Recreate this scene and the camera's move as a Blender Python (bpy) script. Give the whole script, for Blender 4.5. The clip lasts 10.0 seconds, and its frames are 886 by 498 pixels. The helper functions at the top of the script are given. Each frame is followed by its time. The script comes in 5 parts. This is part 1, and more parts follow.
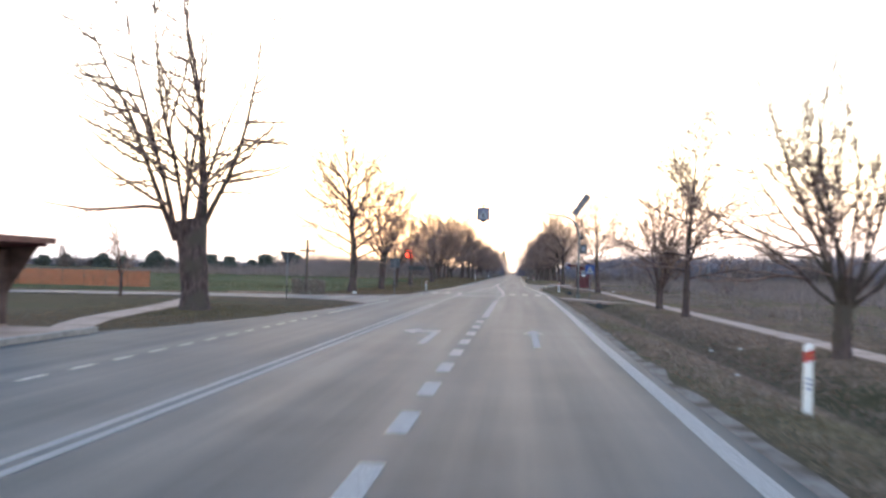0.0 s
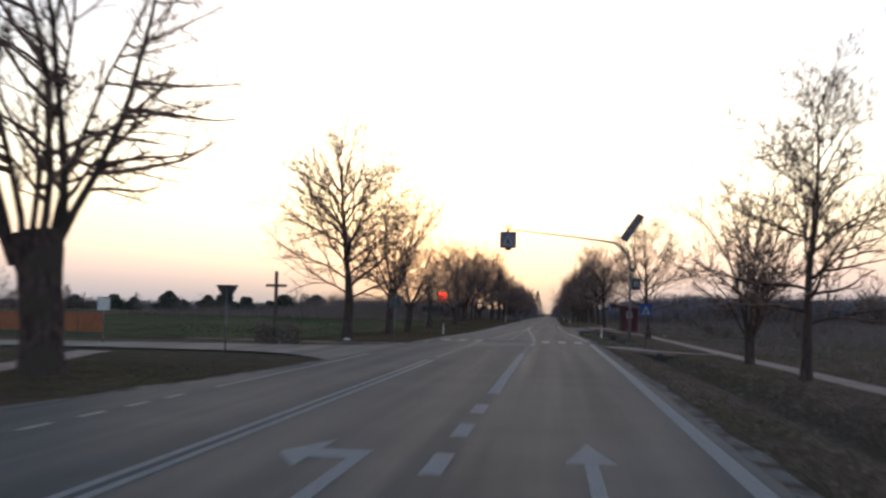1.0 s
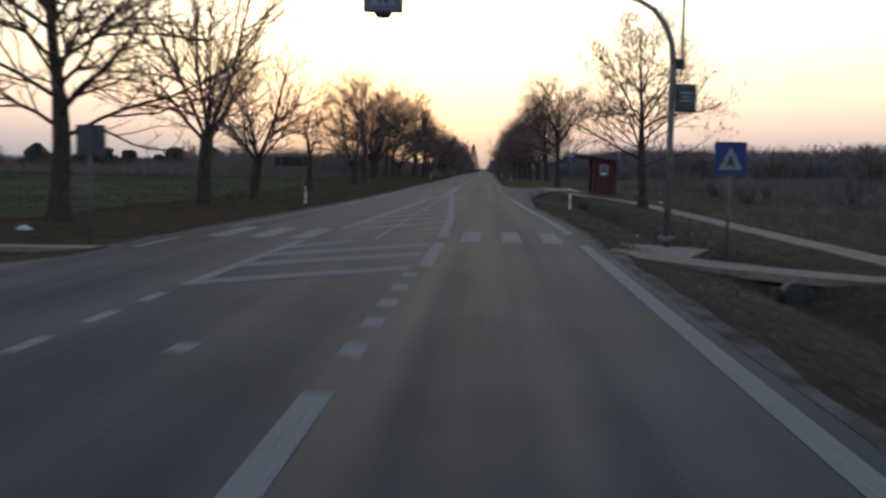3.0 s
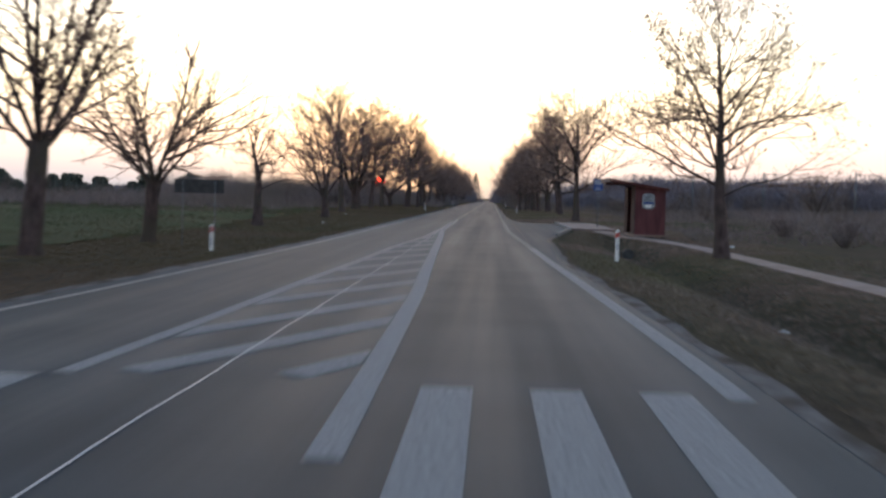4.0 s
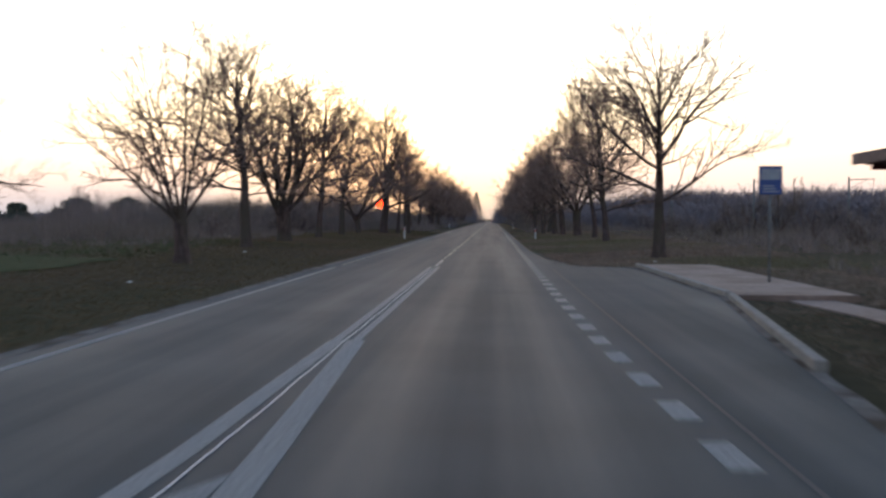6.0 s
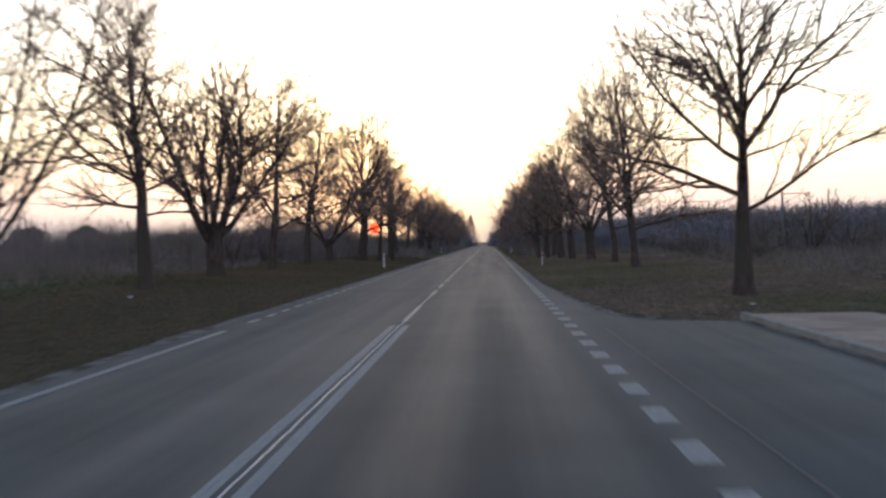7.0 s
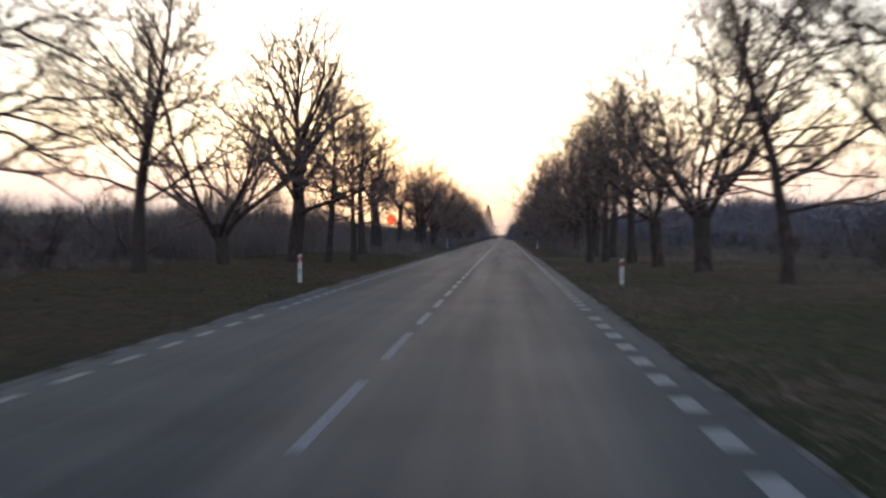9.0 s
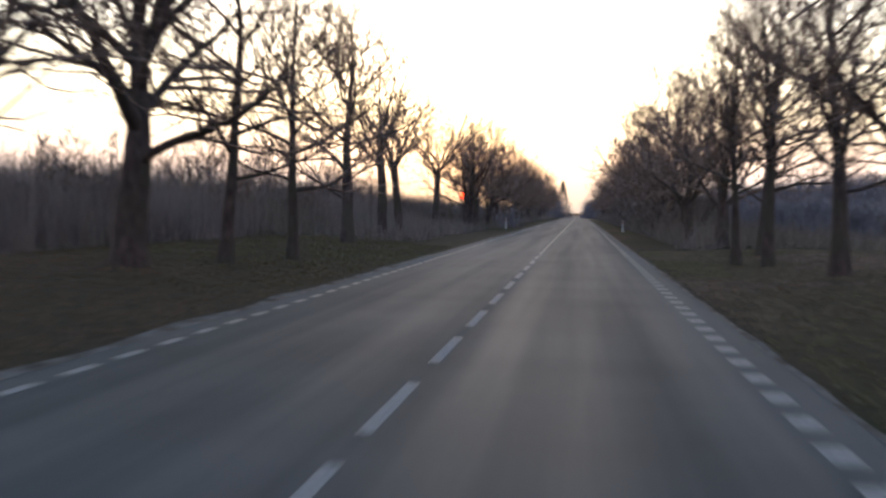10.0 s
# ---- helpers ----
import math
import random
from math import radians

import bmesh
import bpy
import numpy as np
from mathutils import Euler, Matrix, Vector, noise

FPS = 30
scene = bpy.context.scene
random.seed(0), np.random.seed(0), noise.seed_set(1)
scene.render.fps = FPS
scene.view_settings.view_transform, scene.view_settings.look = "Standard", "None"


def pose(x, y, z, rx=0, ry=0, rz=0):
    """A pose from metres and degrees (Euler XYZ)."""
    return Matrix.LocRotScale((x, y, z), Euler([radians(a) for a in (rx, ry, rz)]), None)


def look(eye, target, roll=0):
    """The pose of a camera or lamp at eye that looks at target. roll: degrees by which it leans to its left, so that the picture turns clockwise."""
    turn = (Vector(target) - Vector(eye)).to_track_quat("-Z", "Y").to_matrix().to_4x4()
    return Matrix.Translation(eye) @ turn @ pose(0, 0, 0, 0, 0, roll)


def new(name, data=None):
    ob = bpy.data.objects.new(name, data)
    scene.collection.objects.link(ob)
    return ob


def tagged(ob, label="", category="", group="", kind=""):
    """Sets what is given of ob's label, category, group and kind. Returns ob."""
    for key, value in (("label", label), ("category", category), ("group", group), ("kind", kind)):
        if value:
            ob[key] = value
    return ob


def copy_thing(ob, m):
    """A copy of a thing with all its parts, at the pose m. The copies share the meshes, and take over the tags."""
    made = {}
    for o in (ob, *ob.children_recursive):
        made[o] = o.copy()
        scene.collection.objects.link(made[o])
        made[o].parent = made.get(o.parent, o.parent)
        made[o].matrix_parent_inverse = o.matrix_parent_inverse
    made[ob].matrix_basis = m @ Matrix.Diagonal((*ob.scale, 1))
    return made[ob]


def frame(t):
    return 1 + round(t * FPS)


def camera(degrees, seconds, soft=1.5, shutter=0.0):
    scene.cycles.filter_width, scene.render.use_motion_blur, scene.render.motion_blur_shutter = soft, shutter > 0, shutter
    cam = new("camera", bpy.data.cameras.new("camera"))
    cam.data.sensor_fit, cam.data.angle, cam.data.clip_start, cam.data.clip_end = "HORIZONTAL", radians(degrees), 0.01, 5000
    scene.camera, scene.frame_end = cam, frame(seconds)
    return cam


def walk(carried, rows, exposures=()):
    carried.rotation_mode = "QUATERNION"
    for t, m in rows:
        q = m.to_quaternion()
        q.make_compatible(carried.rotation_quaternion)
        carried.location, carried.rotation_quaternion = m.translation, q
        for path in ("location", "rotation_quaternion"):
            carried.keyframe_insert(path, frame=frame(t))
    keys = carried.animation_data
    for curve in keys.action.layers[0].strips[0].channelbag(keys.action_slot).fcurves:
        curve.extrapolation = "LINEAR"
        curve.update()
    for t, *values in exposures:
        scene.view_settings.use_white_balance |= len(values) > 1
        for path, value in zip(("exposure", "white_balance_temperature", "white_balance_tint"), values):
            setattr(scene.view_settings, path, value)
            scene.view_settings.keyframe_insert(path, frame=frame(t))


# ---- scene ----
# Camera: a drive along a straight avenue at dusk.  y runs along the road, x = 0 is the seam between the two lanes.
cam = camera(42.8, 10.0, soft=2.6, shutter=0.5)
PATH = [
    (0, 2.575, -0.000, 1.718, 91.092, -1.428, 3.769),
    (0.6, 2.584, 10.949, 1.718, 92.527, -0.877, 4.887),
    (1, 2.591, 18.428, 1.718, 93.147, -1.334, 5.506),
    (1.2, 2.595, 22.261, 1.718, 92.745, -1.072, 5.612),
    (1.5, 2.601, 28.156, 1.718, 91.464, -1.086, 5.205),
    (2, 2.615, 38.252, 1.718, 89.438, -0.797, 4.222),
    (2.5, 2.634, 48.428, 1.718, 86.870, -0.968, 2.767),
    (2.7, 2.633, 52.477, 1.718, 85.870, -1.000, 2.360),
    (3.8, 2.630, 74.746, 1.718, 86.866, -1.410, 2.456),
    (4, 2.589, 78.980, 1.718, 87.380, -1.420, 2.450),
    (4.5, 2.486, 89.565, 1.718, 87.652, -1.462, 2.423),
    (5, 2.335, 100.032, 1.718, 88.033, 0.829, 2.850),
    (5.5, 2.173, 109.978, 1.718, 88.286, -0.898, 2.951),
    (5.7, 2.125, 114.300, 1.718, 88.270, -0.650, 2.780),
    (7, 1.854, 136.864, 1.718, 89.676, 1.023, 2.247),
    (7.5, 1.796, 146.294, 1.718, 89.506, 0.634, 1.681),
    (8, 1.740, 155.964, 1.718, 89.874, 0.295, 1.376),
    (8.5, 1.690, 165.610, 1.718, 89.859, 0.554, 1.423),
    (9, 1.652, 177.475, 1.718, 89.266, -0.136, 3.153),
    (9.5, 1.627, 194.632, 1.718, 88.844, -0.560, 4.947),
    (10, 1.608, 208.423, 1.718, 88.049, -1.014, 6.943),
]

EXPOSURES = [(0.0, 2.52), (0.5, 1.53), (1.0, 0.84), (1.5, 0.34), (2.0, 0.24), (2.7, 0.42), (3.8, 1.3), (4.5, 1.37), (5.5, 1.22), (7.0, 1.22), (8.0, 1.15), (9.0, 1.15), (10.0, 1.5)]
walk(cam, [(r[0], pose(*r[1:])) for r in PATH], EXPOSURES)

# ---------------------------------------------------------------- world and sun
SUN_AZ, SUN_EL = -5.5, 0.75
world = bpy.data.worlds.new("evening_sky")
scene.world = world
world.use_nodes = True
wn, wl = world.node_tree.nodes, world.node_tree.links
sky = wn.new("ShaderNodeTexSky")
sky.sky_type = 'NISHITA'
sky.sun_disc = False
sky.sun_elevation = radians(2.2)
sky.sun_rotation = radians(SUN_AZ)
sky.air_density, sky.dust_density, sky.ozone_density = 1.0, 2.0, 3.0
tone = wn.new("ShaderNodeHueSaturation")
tone.inputs["Saturation"].default_value, tone.inputs["Value"].default_value = 0.7, 0.36
wl.new(sky.outputs[0], tone.inputs["Color"])
SUN_VEC = Vector((math.sin(radians(SUN_AZ)), math.cos(radians(SUN_AZ)), math.tan(radians(SUN_EL)))).normalized()
coord = wn.new("ShaderNodeTexCoord")
sep = wn.new("ShaderNodeSeparateXYZ")
wl.new(coord.outputs["Generated"], sep.inputs[0])


def ramp_of(stops, source):
    r = wn.new("ShaderNodeValToRGB")
    el = r.color_ramp.elements
    while len(el) < len(stops):
        el.new(0.5)
    for e_, (p_, c_) in zip(el, stops):
        e_.position, e_.color = p_, (*c_, 1)
    wl.new(source, r.inputs[0])
    return r.outputs[0]


def math_node(op, a, b=None, clamp=False):
    m_ = wn.new("ShaderNodeMath")
    m_.operation, m_.use_clamp = op, clamp
    for sock, v in zip(m_.inputs, (a, b)):
        if v is None:
            continue
        if isinstance(v, (int, float)):
            sock.default_value = v
        else:
            wl.new(v, sock)
    return m_.outputs[0]


# evening haze: mauve on the horizon, pink and pale yellow above, thinning out upwards
lift = math_node('MULTIPLY', sep.outputs["Z"], 4.0, True)
haze = ramp_of([(0.0, (0.28, 0.268, 0.288)), (0.09, (0.41, 0.342, 0.328)), (0.20, (0.70, 0.50, 0.40)), (0.36, (0.96, 0.77, 0.51)), (0.60, (1.08, 0.98, 0.74)), (1.0, (1.3, 1.27, 1.12))], lift)
thin = ramp_of([(0.0, (1, 1, 1)), (0.35, (0.85, 0.85, 0.85)), (1.0, (0, 0, 0))], lift)
dot = wn.new("ShaderNodeVectorMath")
dot.operation = 'DOT_PRODUCT'
wl.new(coord.outputs["Generated"], dot.inputs[0])
dot.inputs[1].default_value = SUN_VEC
toward = math_node('MULTIPLY_ADD', dot.outputs["Value"], 0.18)
wn[len(wn) - 1].inputs[2].default_value = 0.82
lit = wn.new("ShaderNodeVectorMath")
lit.operation = 'SCALE'
wl.new(haze, lit.inputs[0])
wl.new(toward, lit.inputs["Scale"])
veil = wn.new("ShaderNodeMix")
veil.data_type = 'RGBA'
wl.new(thin, veil.inputs[0])
wl.new(tone.outputs[0], veil.inputs[6])
wl.new(lit.outputs[0], veil.inputs[7])
# the glow round the sun
near = math_node('MAXIMUM', dot.outputs["Value"], 0.0)
wide = math_node('POWER', near, 70.0)
core = math_node('POWER', near, 320.0)
warm = wn.new("ShaderNodeMix")
warm.data_type, warm.blend_type = 'RGBA', 'MULTIPLY'
wl.new(wide, warm.inputs[0])
wl.new(veil.outputs[2], warm.inputs[6])
warm.inputs[7].default_value = (1.04, 0.96, 0.78, 1)
aura = wn.new("ShaderNodeVectorMath")
aura.operation = 'SCALE'
aura.inputs[0].default_value = (0.42, 0.17, 0.02)
wl.new(core, aura.inputs["Scale"])
total = wn.new("ShaderNodeVectorMath")
total.operation = 'ADD'
wl.new(warm.outputs[2], total.inputs[0])
wl.new(aura.outputs[0], total.inputs[1])
wl.new(total.outputs[0], wn["Background"].inputs[0])
wn["Background"].inputs[1].default_value = 1.0

sun_data = bpy.data.lights.new("sun", 'SUN')
sun_data.energy, sun_data.angle, sun_data.color = 0.25, radians(0.6), (1.0, 0.45, 0.22)
sun_lamp = new("sun_light", sun_data)
sun_dir = SUN_VEC
sun_lamp.matrix_world = look(sun_dir * 100, (0, 0, 0))


# ---------------------------------------------------------------- materials
def material(name, rough=0.9, metal=0.0):
    m = bpy.data.materials.new(name)
    m.use_nodes = True
    b = m.node_tree.nodes["Principled BSDF"]
    b.inputs["Roughness"].default_value = rough
    b.inputs["Metallic"].default_value = metal
    return m, m.node_tree.nodes, m.node_tree.links, b


def noisy(name, c1, c2, scale, rough=0.9, bump=0.0, bump_scale=None, stretch=(1, 1, 1), metal=0.0, c3=None, scale3=0.3, lo=0.35, hi=0.65, island=0.0, spec=0.5):
    """Two-scale noise between two colours, with a third in large patches, and a fine relief."""
    m, n, l, b = material(name, rough, metal)
    b.inputs["Specular IOR Level"].default_value = spec
    geo = n.new("ShaderNodeNewGeometry")
    mp = n.new("ShaderNodeMapping")
    mp.inputs["Scale"].default_value = stretch
    l.new(geo.outputs["Position"], mp.inputs[0])
    tex = n.new("ShaderNodeTexNoise")
    tex.inputs["Scale"].default_value, tex.inputs["Detail"].default_value = scale, 6
    l.new(mp.outputs[0], tex.inputs["Vector"])
    ramp = n.new("ShaderNodeValToRGB")
    ramp.color_ramp.elements[0].position, ramp.color_ramp.elements[1].position = lo, hi
    ramp.color_ramp.elements[0].color, ramp.color_ramp.elements[1].color = (*c1, 1), (*c2, 1)
    l.new(tex.outputs[0], ramp.inputs[0])
    out = ramp.outputs[0]
    if c3:
        t3 = n.new("ShaderNodeTexNoise")
        t3.inputs["Scale"].default_value, t3.inputs["Detail"].default_value = scale3, 4
        l.new(geo.outputs["Position"], t3.inputs["Vector"])
        r3 = n.new("ShaderNodeValToRGB")
        r3.color_ramp.elements[0].position, r3.color_ramp.elements[1].position = 0.45, 0.62
        l.new(t3.outputs[0], r3.inputs[0])
        mix = n.new("ShaderNodeMix")
        mix.data_type = 'RGBA'
        l.new(r3.outputs[0], mix.inputs[0])
        l.new(out, mix.inputs[6])
        mix.inputs[7].default_value = (*c3, 1)
        out = mix.outputs[2]
    if island:
        hsv = n.new("ShaderNodeHueSaturation")
        mr = n.new("ShaderNodeMapRange")
        mr.inputs["To Min"].default_value, mr.inputs["To Max"].default_value = 1 - island, 1 + island
        l.new(geo.outputs["Random Per Island"], mr.inputs[0])
        l.new(mr.outputs[0], hsv.inputs["Value"])
        l.new(out, hsv.inputs["Color"])
        out = hsv.outputs[0]
    l.new(out, b.inputs["Base Color"])
    if bump:
        tb = n.new("ShaderNodeTexNoise")
        tb.inputs["Scale"].default_value, tb.inputs["Detail"].default_value = bump_scale or scale * 4, 5
        l.new(mp.outputs[0], tb.inputs["Vector"])
        bp = n.new("ShaderNodeBump")
        bp.inputs["Strength"].default_value, bp.inputs["Distance"].default_value = bump, 0.02
        l.new(tb.outputs[0], bp.inputs["Height"])
        l.new(bp.outputs[0], b.inputs["Normal"])
    return m


def asphalt_material(name="asphalt", base=(0.0185, 0.032, 0.0405), pale=(0.042, 0.059, 0.070)):
    """Worn asphalt: fine stone grain, long polished wheel tracks, tar stains and pale dusty streaks along the road."""
    m, n, l, b = material(name, 0.9)
    b.inputs["Specular IOR Level"].default_value = 0.2
    geo = n.new("ShaderNodeNewGeometry")
    grain = n.new("ShaderNodeTexNoise")
    grain.inputs["Scale"].default_value, grain.inputs["Detail"].default_value = 60, 4
    l.new(geo.outputs["Position"], grain.inputs["Vector"])
    mp = n.new("ShaderNodeMapping")
    mp.inputs["Scale"].default_value = (1.3, 0.025, 1)
    l.new(geo.outputs["Position"], mp.inputs[0])
    streak = n.new("ShaderNodeTexNoise")
    streak.inputs["Scale"].default_value, streak.inputs["Detail"].default_value = 1.0, 5
    l.new(mp.outputs[0], streak.inputs["Vector"])
    patch = n.new("ShaderNodeTexNoise")
    patch.inputs["Scale"].default_value, patch.inputs["Detail"].default_value = 0.35, 6
    l.new(geo.outputs["Position"], patch.inputs["Vector"])
    add = n.new("ShaderNodeMath")
    add.operation = 'ADD'
    l.new(streak.outputs[0], add.inputs[0])
    l.new(patch.outputs[0], add.inputs[1])
    add2 = n.new("ShaderNodeMath")
    add2.operation = 'MULTIPLY_ADD'
    l.new(grain.outputs[0], add2.inputs[0])
    add2.inputs[1].default_value = 0.35
    l.new(add.outputs[0], add2.inputs[2])
    ramp = n.new("ShaderNodeValToRGB")
    mr = n.new("ShaderNodeMapRange")
    mr.inputs["From Min"].default_value, mr.inputs["From Max"].default_value = 0.85, 1.5
    l.new(add2.outputs[0], mr.inputs[0])
    ramp.color_ramp.elements[0].position, ramp.color_ramp.elements[1].position = 0.1, 0.9
    ramp.color_ramp.elements[0].color, ramp.color_ramp.elements[1].color = (*base, 1), (*pale, 1)
    l.new(mr.outputs[0], ramp.inputs[0])
    l.new(ramp.outputs[0], b.inputs["Base Color"])
    rr = n.new("ShaderNodeMapRange")
    rr.inputs["From Min"].default_value, rr.inputs["From Max"].default_value = 0.3, 0.7
    rr.inputs["To Min"].default_value, rr.inputs["To Max"].default_value = 0.78, 0.62
    l.new(streak.outputs[0], rr.inputs[0])
    l.new(rr.outputs[0], b.inputs["Roughness"])
    bp = n.new("ShaderNodeBump")
    bp.inputs["Strength"].default_value, bp.inputs["Distance"].default_value = 0.35, 0.006
    l.new(grain.outputs[0], bp.inputs["Height"])
    l.new(bp.outputs[0], b.inputs["Normal"])
    return m


def paint_material(name, c, wear=0.42):
    """Road paint worn through to the asphalt in small flakes."""
    m, n, l, b = material(name, 0.85)
    b.inputs["Specular IOR Level"].default_value = 0.2
    geo = n.new("ShaderNodeNewGeometry")
    t = n.new("ShaderNodeTexNoise")
    t.inputs["Scale"].default_value, t.inputs["Detail"].default_value = 24, 8
    l.new(geo.outputs["Position"], t.inputs["Vector"])
    r = n.new("ShaderNodeValToRGB")
    r.color_ramp.elements[0].position, r.color_ramp.elements[1].position = wear - 0.08, wear + 0.12
    r.color_ramp.elements[0].color, r.color_ramp.elements[1].color = (c[0] * 0.55, c[1] * 0.55, c[2] * 0.56, 1), (*c, 1)
    l.new(t.outputs[0], r.inputs[0])
    l.new(r.outputs[0], b.inputs["Base Color"])
    return m


ASPHALT = asphalt_material()
SIDE_ASPHALT = asphalt_material("side_asphalt", (0.06, 0.06, 0.063), (0.11, 0.11, 0.11))
PAINT = paint_material("road_paint", (0.325, 0.325, 0.32), 0.47)
FADED = paint_material("faded_road_paint", (0.29, 0.293, 0.293), 0.47)
DUST = paint_material("dusty_seam", (0.13, 0.125, 0.12), 0.5)
# near-white base paints the sky's reflection on dark bitumen
TAR_SHEEN = noisy("bitumen_seam_sheen", (0.45, 0.455, 0.46), (0.62, 0.625, 0.63), 8, 0.5, 0.3, 40, spec=0.3)
GRAVEL = noisy("dusty_gravel", (0.105, 0.10, 0.098), (0.215, 0.202, 0.19), 9, 0.95, 0.8, 45, c3=(0.062, 0.052, 0.042), scale3=1.2, spec=0.1)
GROUND = noisy("winter_grass_ground", (0.040, 0.032, 0.022), (0.070, 0.053, 0.037), 2.2, 0.97, 0.15, 22, c3=(0.036, 0.038, 0.019), scale3=0.05, spec=0.04)
GRASS_BROWN = noisy("dry_grass_blades", (0.22, 0.156, 0.126), (0.34, 0.246, 0.20), 1.2, 0.97, c3=(0.19, 0.165, 0.10), scale3=0.07, island=0.10, spec=0.04)
GRASS_OLIVE = noisy("olive_grass_blades", (0.115, 0.094, 0.056), (0.18, 0.142, 0.088), 1.2, 0.97, c3=(0.19, 0.134, 0.096), scale3=0.07, island=0.10, spec=0.04)
CROP = noisy("green_crop_blades", (0.075, 0.098, 0.05), (0.12, 0.14, 0.075), 1.2, 0.97, c3=(0.13, 0.115, 0.07), scale3=0.09, island=0.1, spec=0.04)
SCRUB = noisy("bare_scrub_twigs", (0.175, 0.139, 0.132), (0.29, 0.230, 0.214), 1.2, 0.95, c3=(0.20, 0.160, 0.132), scale3=0.05, island=0.15, spec=0.05)
# pale mauve of the distance haze is mixed into this twig colour
WOOD_HAZED = noisy("hazed_wood_twigs", (0.165, 0.145, 0.162), (0.26, 0.226, 0.245), 0.4, 0.95, island=0.12, spec=0.05)
# leaf green greyed and lightened to stand for the haze before it
HAZED_EVERGREEN = noisy("hazed_evergreen_foliage", (0.075, 0.086, 0.074), (0.125, 0.138, 0.116), 1.5, 0.85, island=0.3, spec=0.1)
BARK = noisy("rough_bark", (0.052, 0.037, 0.036), (0.122, 0.088, 0.083), 7, 0.95, 0.9, 26, stretch=(1, 1, 0.35), c3=(0.082, 0.068, 0.056), scale3=0.8, spec=0.1)
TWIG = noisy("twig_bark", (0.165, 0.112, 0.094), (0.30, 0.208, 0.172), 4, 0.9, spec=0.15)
SEED = noisy("dry_seed_clusters", (0.09, 0.065, 0.04), (0.16, 0.12, 0.07), 12, 0.9)
PAVER = noisy("pinkish_concrete_pavers", (0.23, 0.165, 0.14), (0.35, 0.26, 0.22), 6, 0.9, 0.5, 30, c3=(0.21, 0.145, 0.115), scale3=0.5)
KERB = noisy("grey_concrete_kerb", (0.17, 0.16, 0.15), (0.27, 0.255, 0.24), 5, 0.9, 0.4, 30)
STEEL = noisy("galvanised_steel", (0.12, 0.125, 0.13), (0.21, 0.215, 0.22), 5, 0.55, 0.1, 30, metal=0.5)
DARKSTEEL = noisy("dark_painted_steel", (0.03, 0.03, 0.033), (0.06, 0.06, 0.062), 5, 0.55, metal=0.2)
SIGN_BACK = noisy("grey_sign_back", (0.06, 0.062, 0.068), (0.11, 0.112, 0.12), 3, 0.6, metal=0.2)
WHITE = noisy("white_plastic", (0.62, 0.62, 0.60), (0.78, 0.78, 0.76), 5, 0.5, lo=0.2, hi=0.6)
RED = noisy("red_reflective_band", (0.36, 0.012, 0.016), (0.5, 0.02, 0.022), 6, 0.45)
BLUE = noisy("blue_sign_sheet", (0.012, 0.045, 0.19), (0.02, 0.06, 0.25), 4, 0.4)
MAROON = noisy("maroon_painted_boards", (0.085, 0.030, 0.032), (0.14, 0.05, 0.052), 3, 0.7, 0.3, 20, stretch=(1, 1, 0.2), spec=0.2)
ROOFRED = noisy("dark_red_roof_sheet", (0.085, 0.027, 0.023), (0.135, 0.043, 0.036), 3, 0.6, 0.2, spec=0.2)
FASCIA = noisy("dull_brown_board", (0.13, 0.085, 0.075), (0.20, 0.135, 0.12), 4, 0.8, 0.3, 18)
INSIDE = noisy("dark_shelter_boards", (0.075, 0.052, 0.048), (0.13, 0.09, 0.082), 3, 0.9, spec=0.05)
SOLAR = noisy("solar_cells", (0.085, 0.08, 0.085), (0.13, 0.12, 0.12), 3, 0.35)
SIGNFACE = noisy("faded_sign_face", (0.13, 0.135, 0.19), (0.19, 0.195, 0.25), 4, 0.6)
SIGNPALE = noisy("faded_sign_mark", (0.22, 0.24, 0.29), (0.30, 0.32, 0.37), 4, 0.6)
ORANGE = noisy("orange_plastic_mesh", (0.34, 0.09, 0.04), (0.48, 0.14, 0.06), 3, 0.7)
WOODPOLE = noisy("weathered_wood", (0.06, 0.045, 0.035), (0.12, 0.095, 0.075), 6, 0.9, 0.5, 30, stretch=(1, 1, 0.2))
CONCRETE = noisy("stained_concrete", (0.12, 0.115, 0.105), (0.24, 0.23, 0.21), 3, 0.92, 0.5, 20)
BOOTH = noisy("grey_board", (0.20, 0.225, 0.245), (0.30, 0.32, 0.34), 5, 0.4)


def glow(name, c, s):
    m, n, l, b = material(name)
    b.inputs["Base Color"].default_value = (0, 0, 0, 1)
    b.inputs["Emission Color"].default_value = (*c, 1)
    b.inputs["Emission Strength"].default_value = s
    return m


AMBER = glow("amber_beacon_light", (1.0, 0.50, 0.06), 1.0)
SUNGLOW = glow("setting_sun", (1.0, 0.030, 0.006), 5.0)


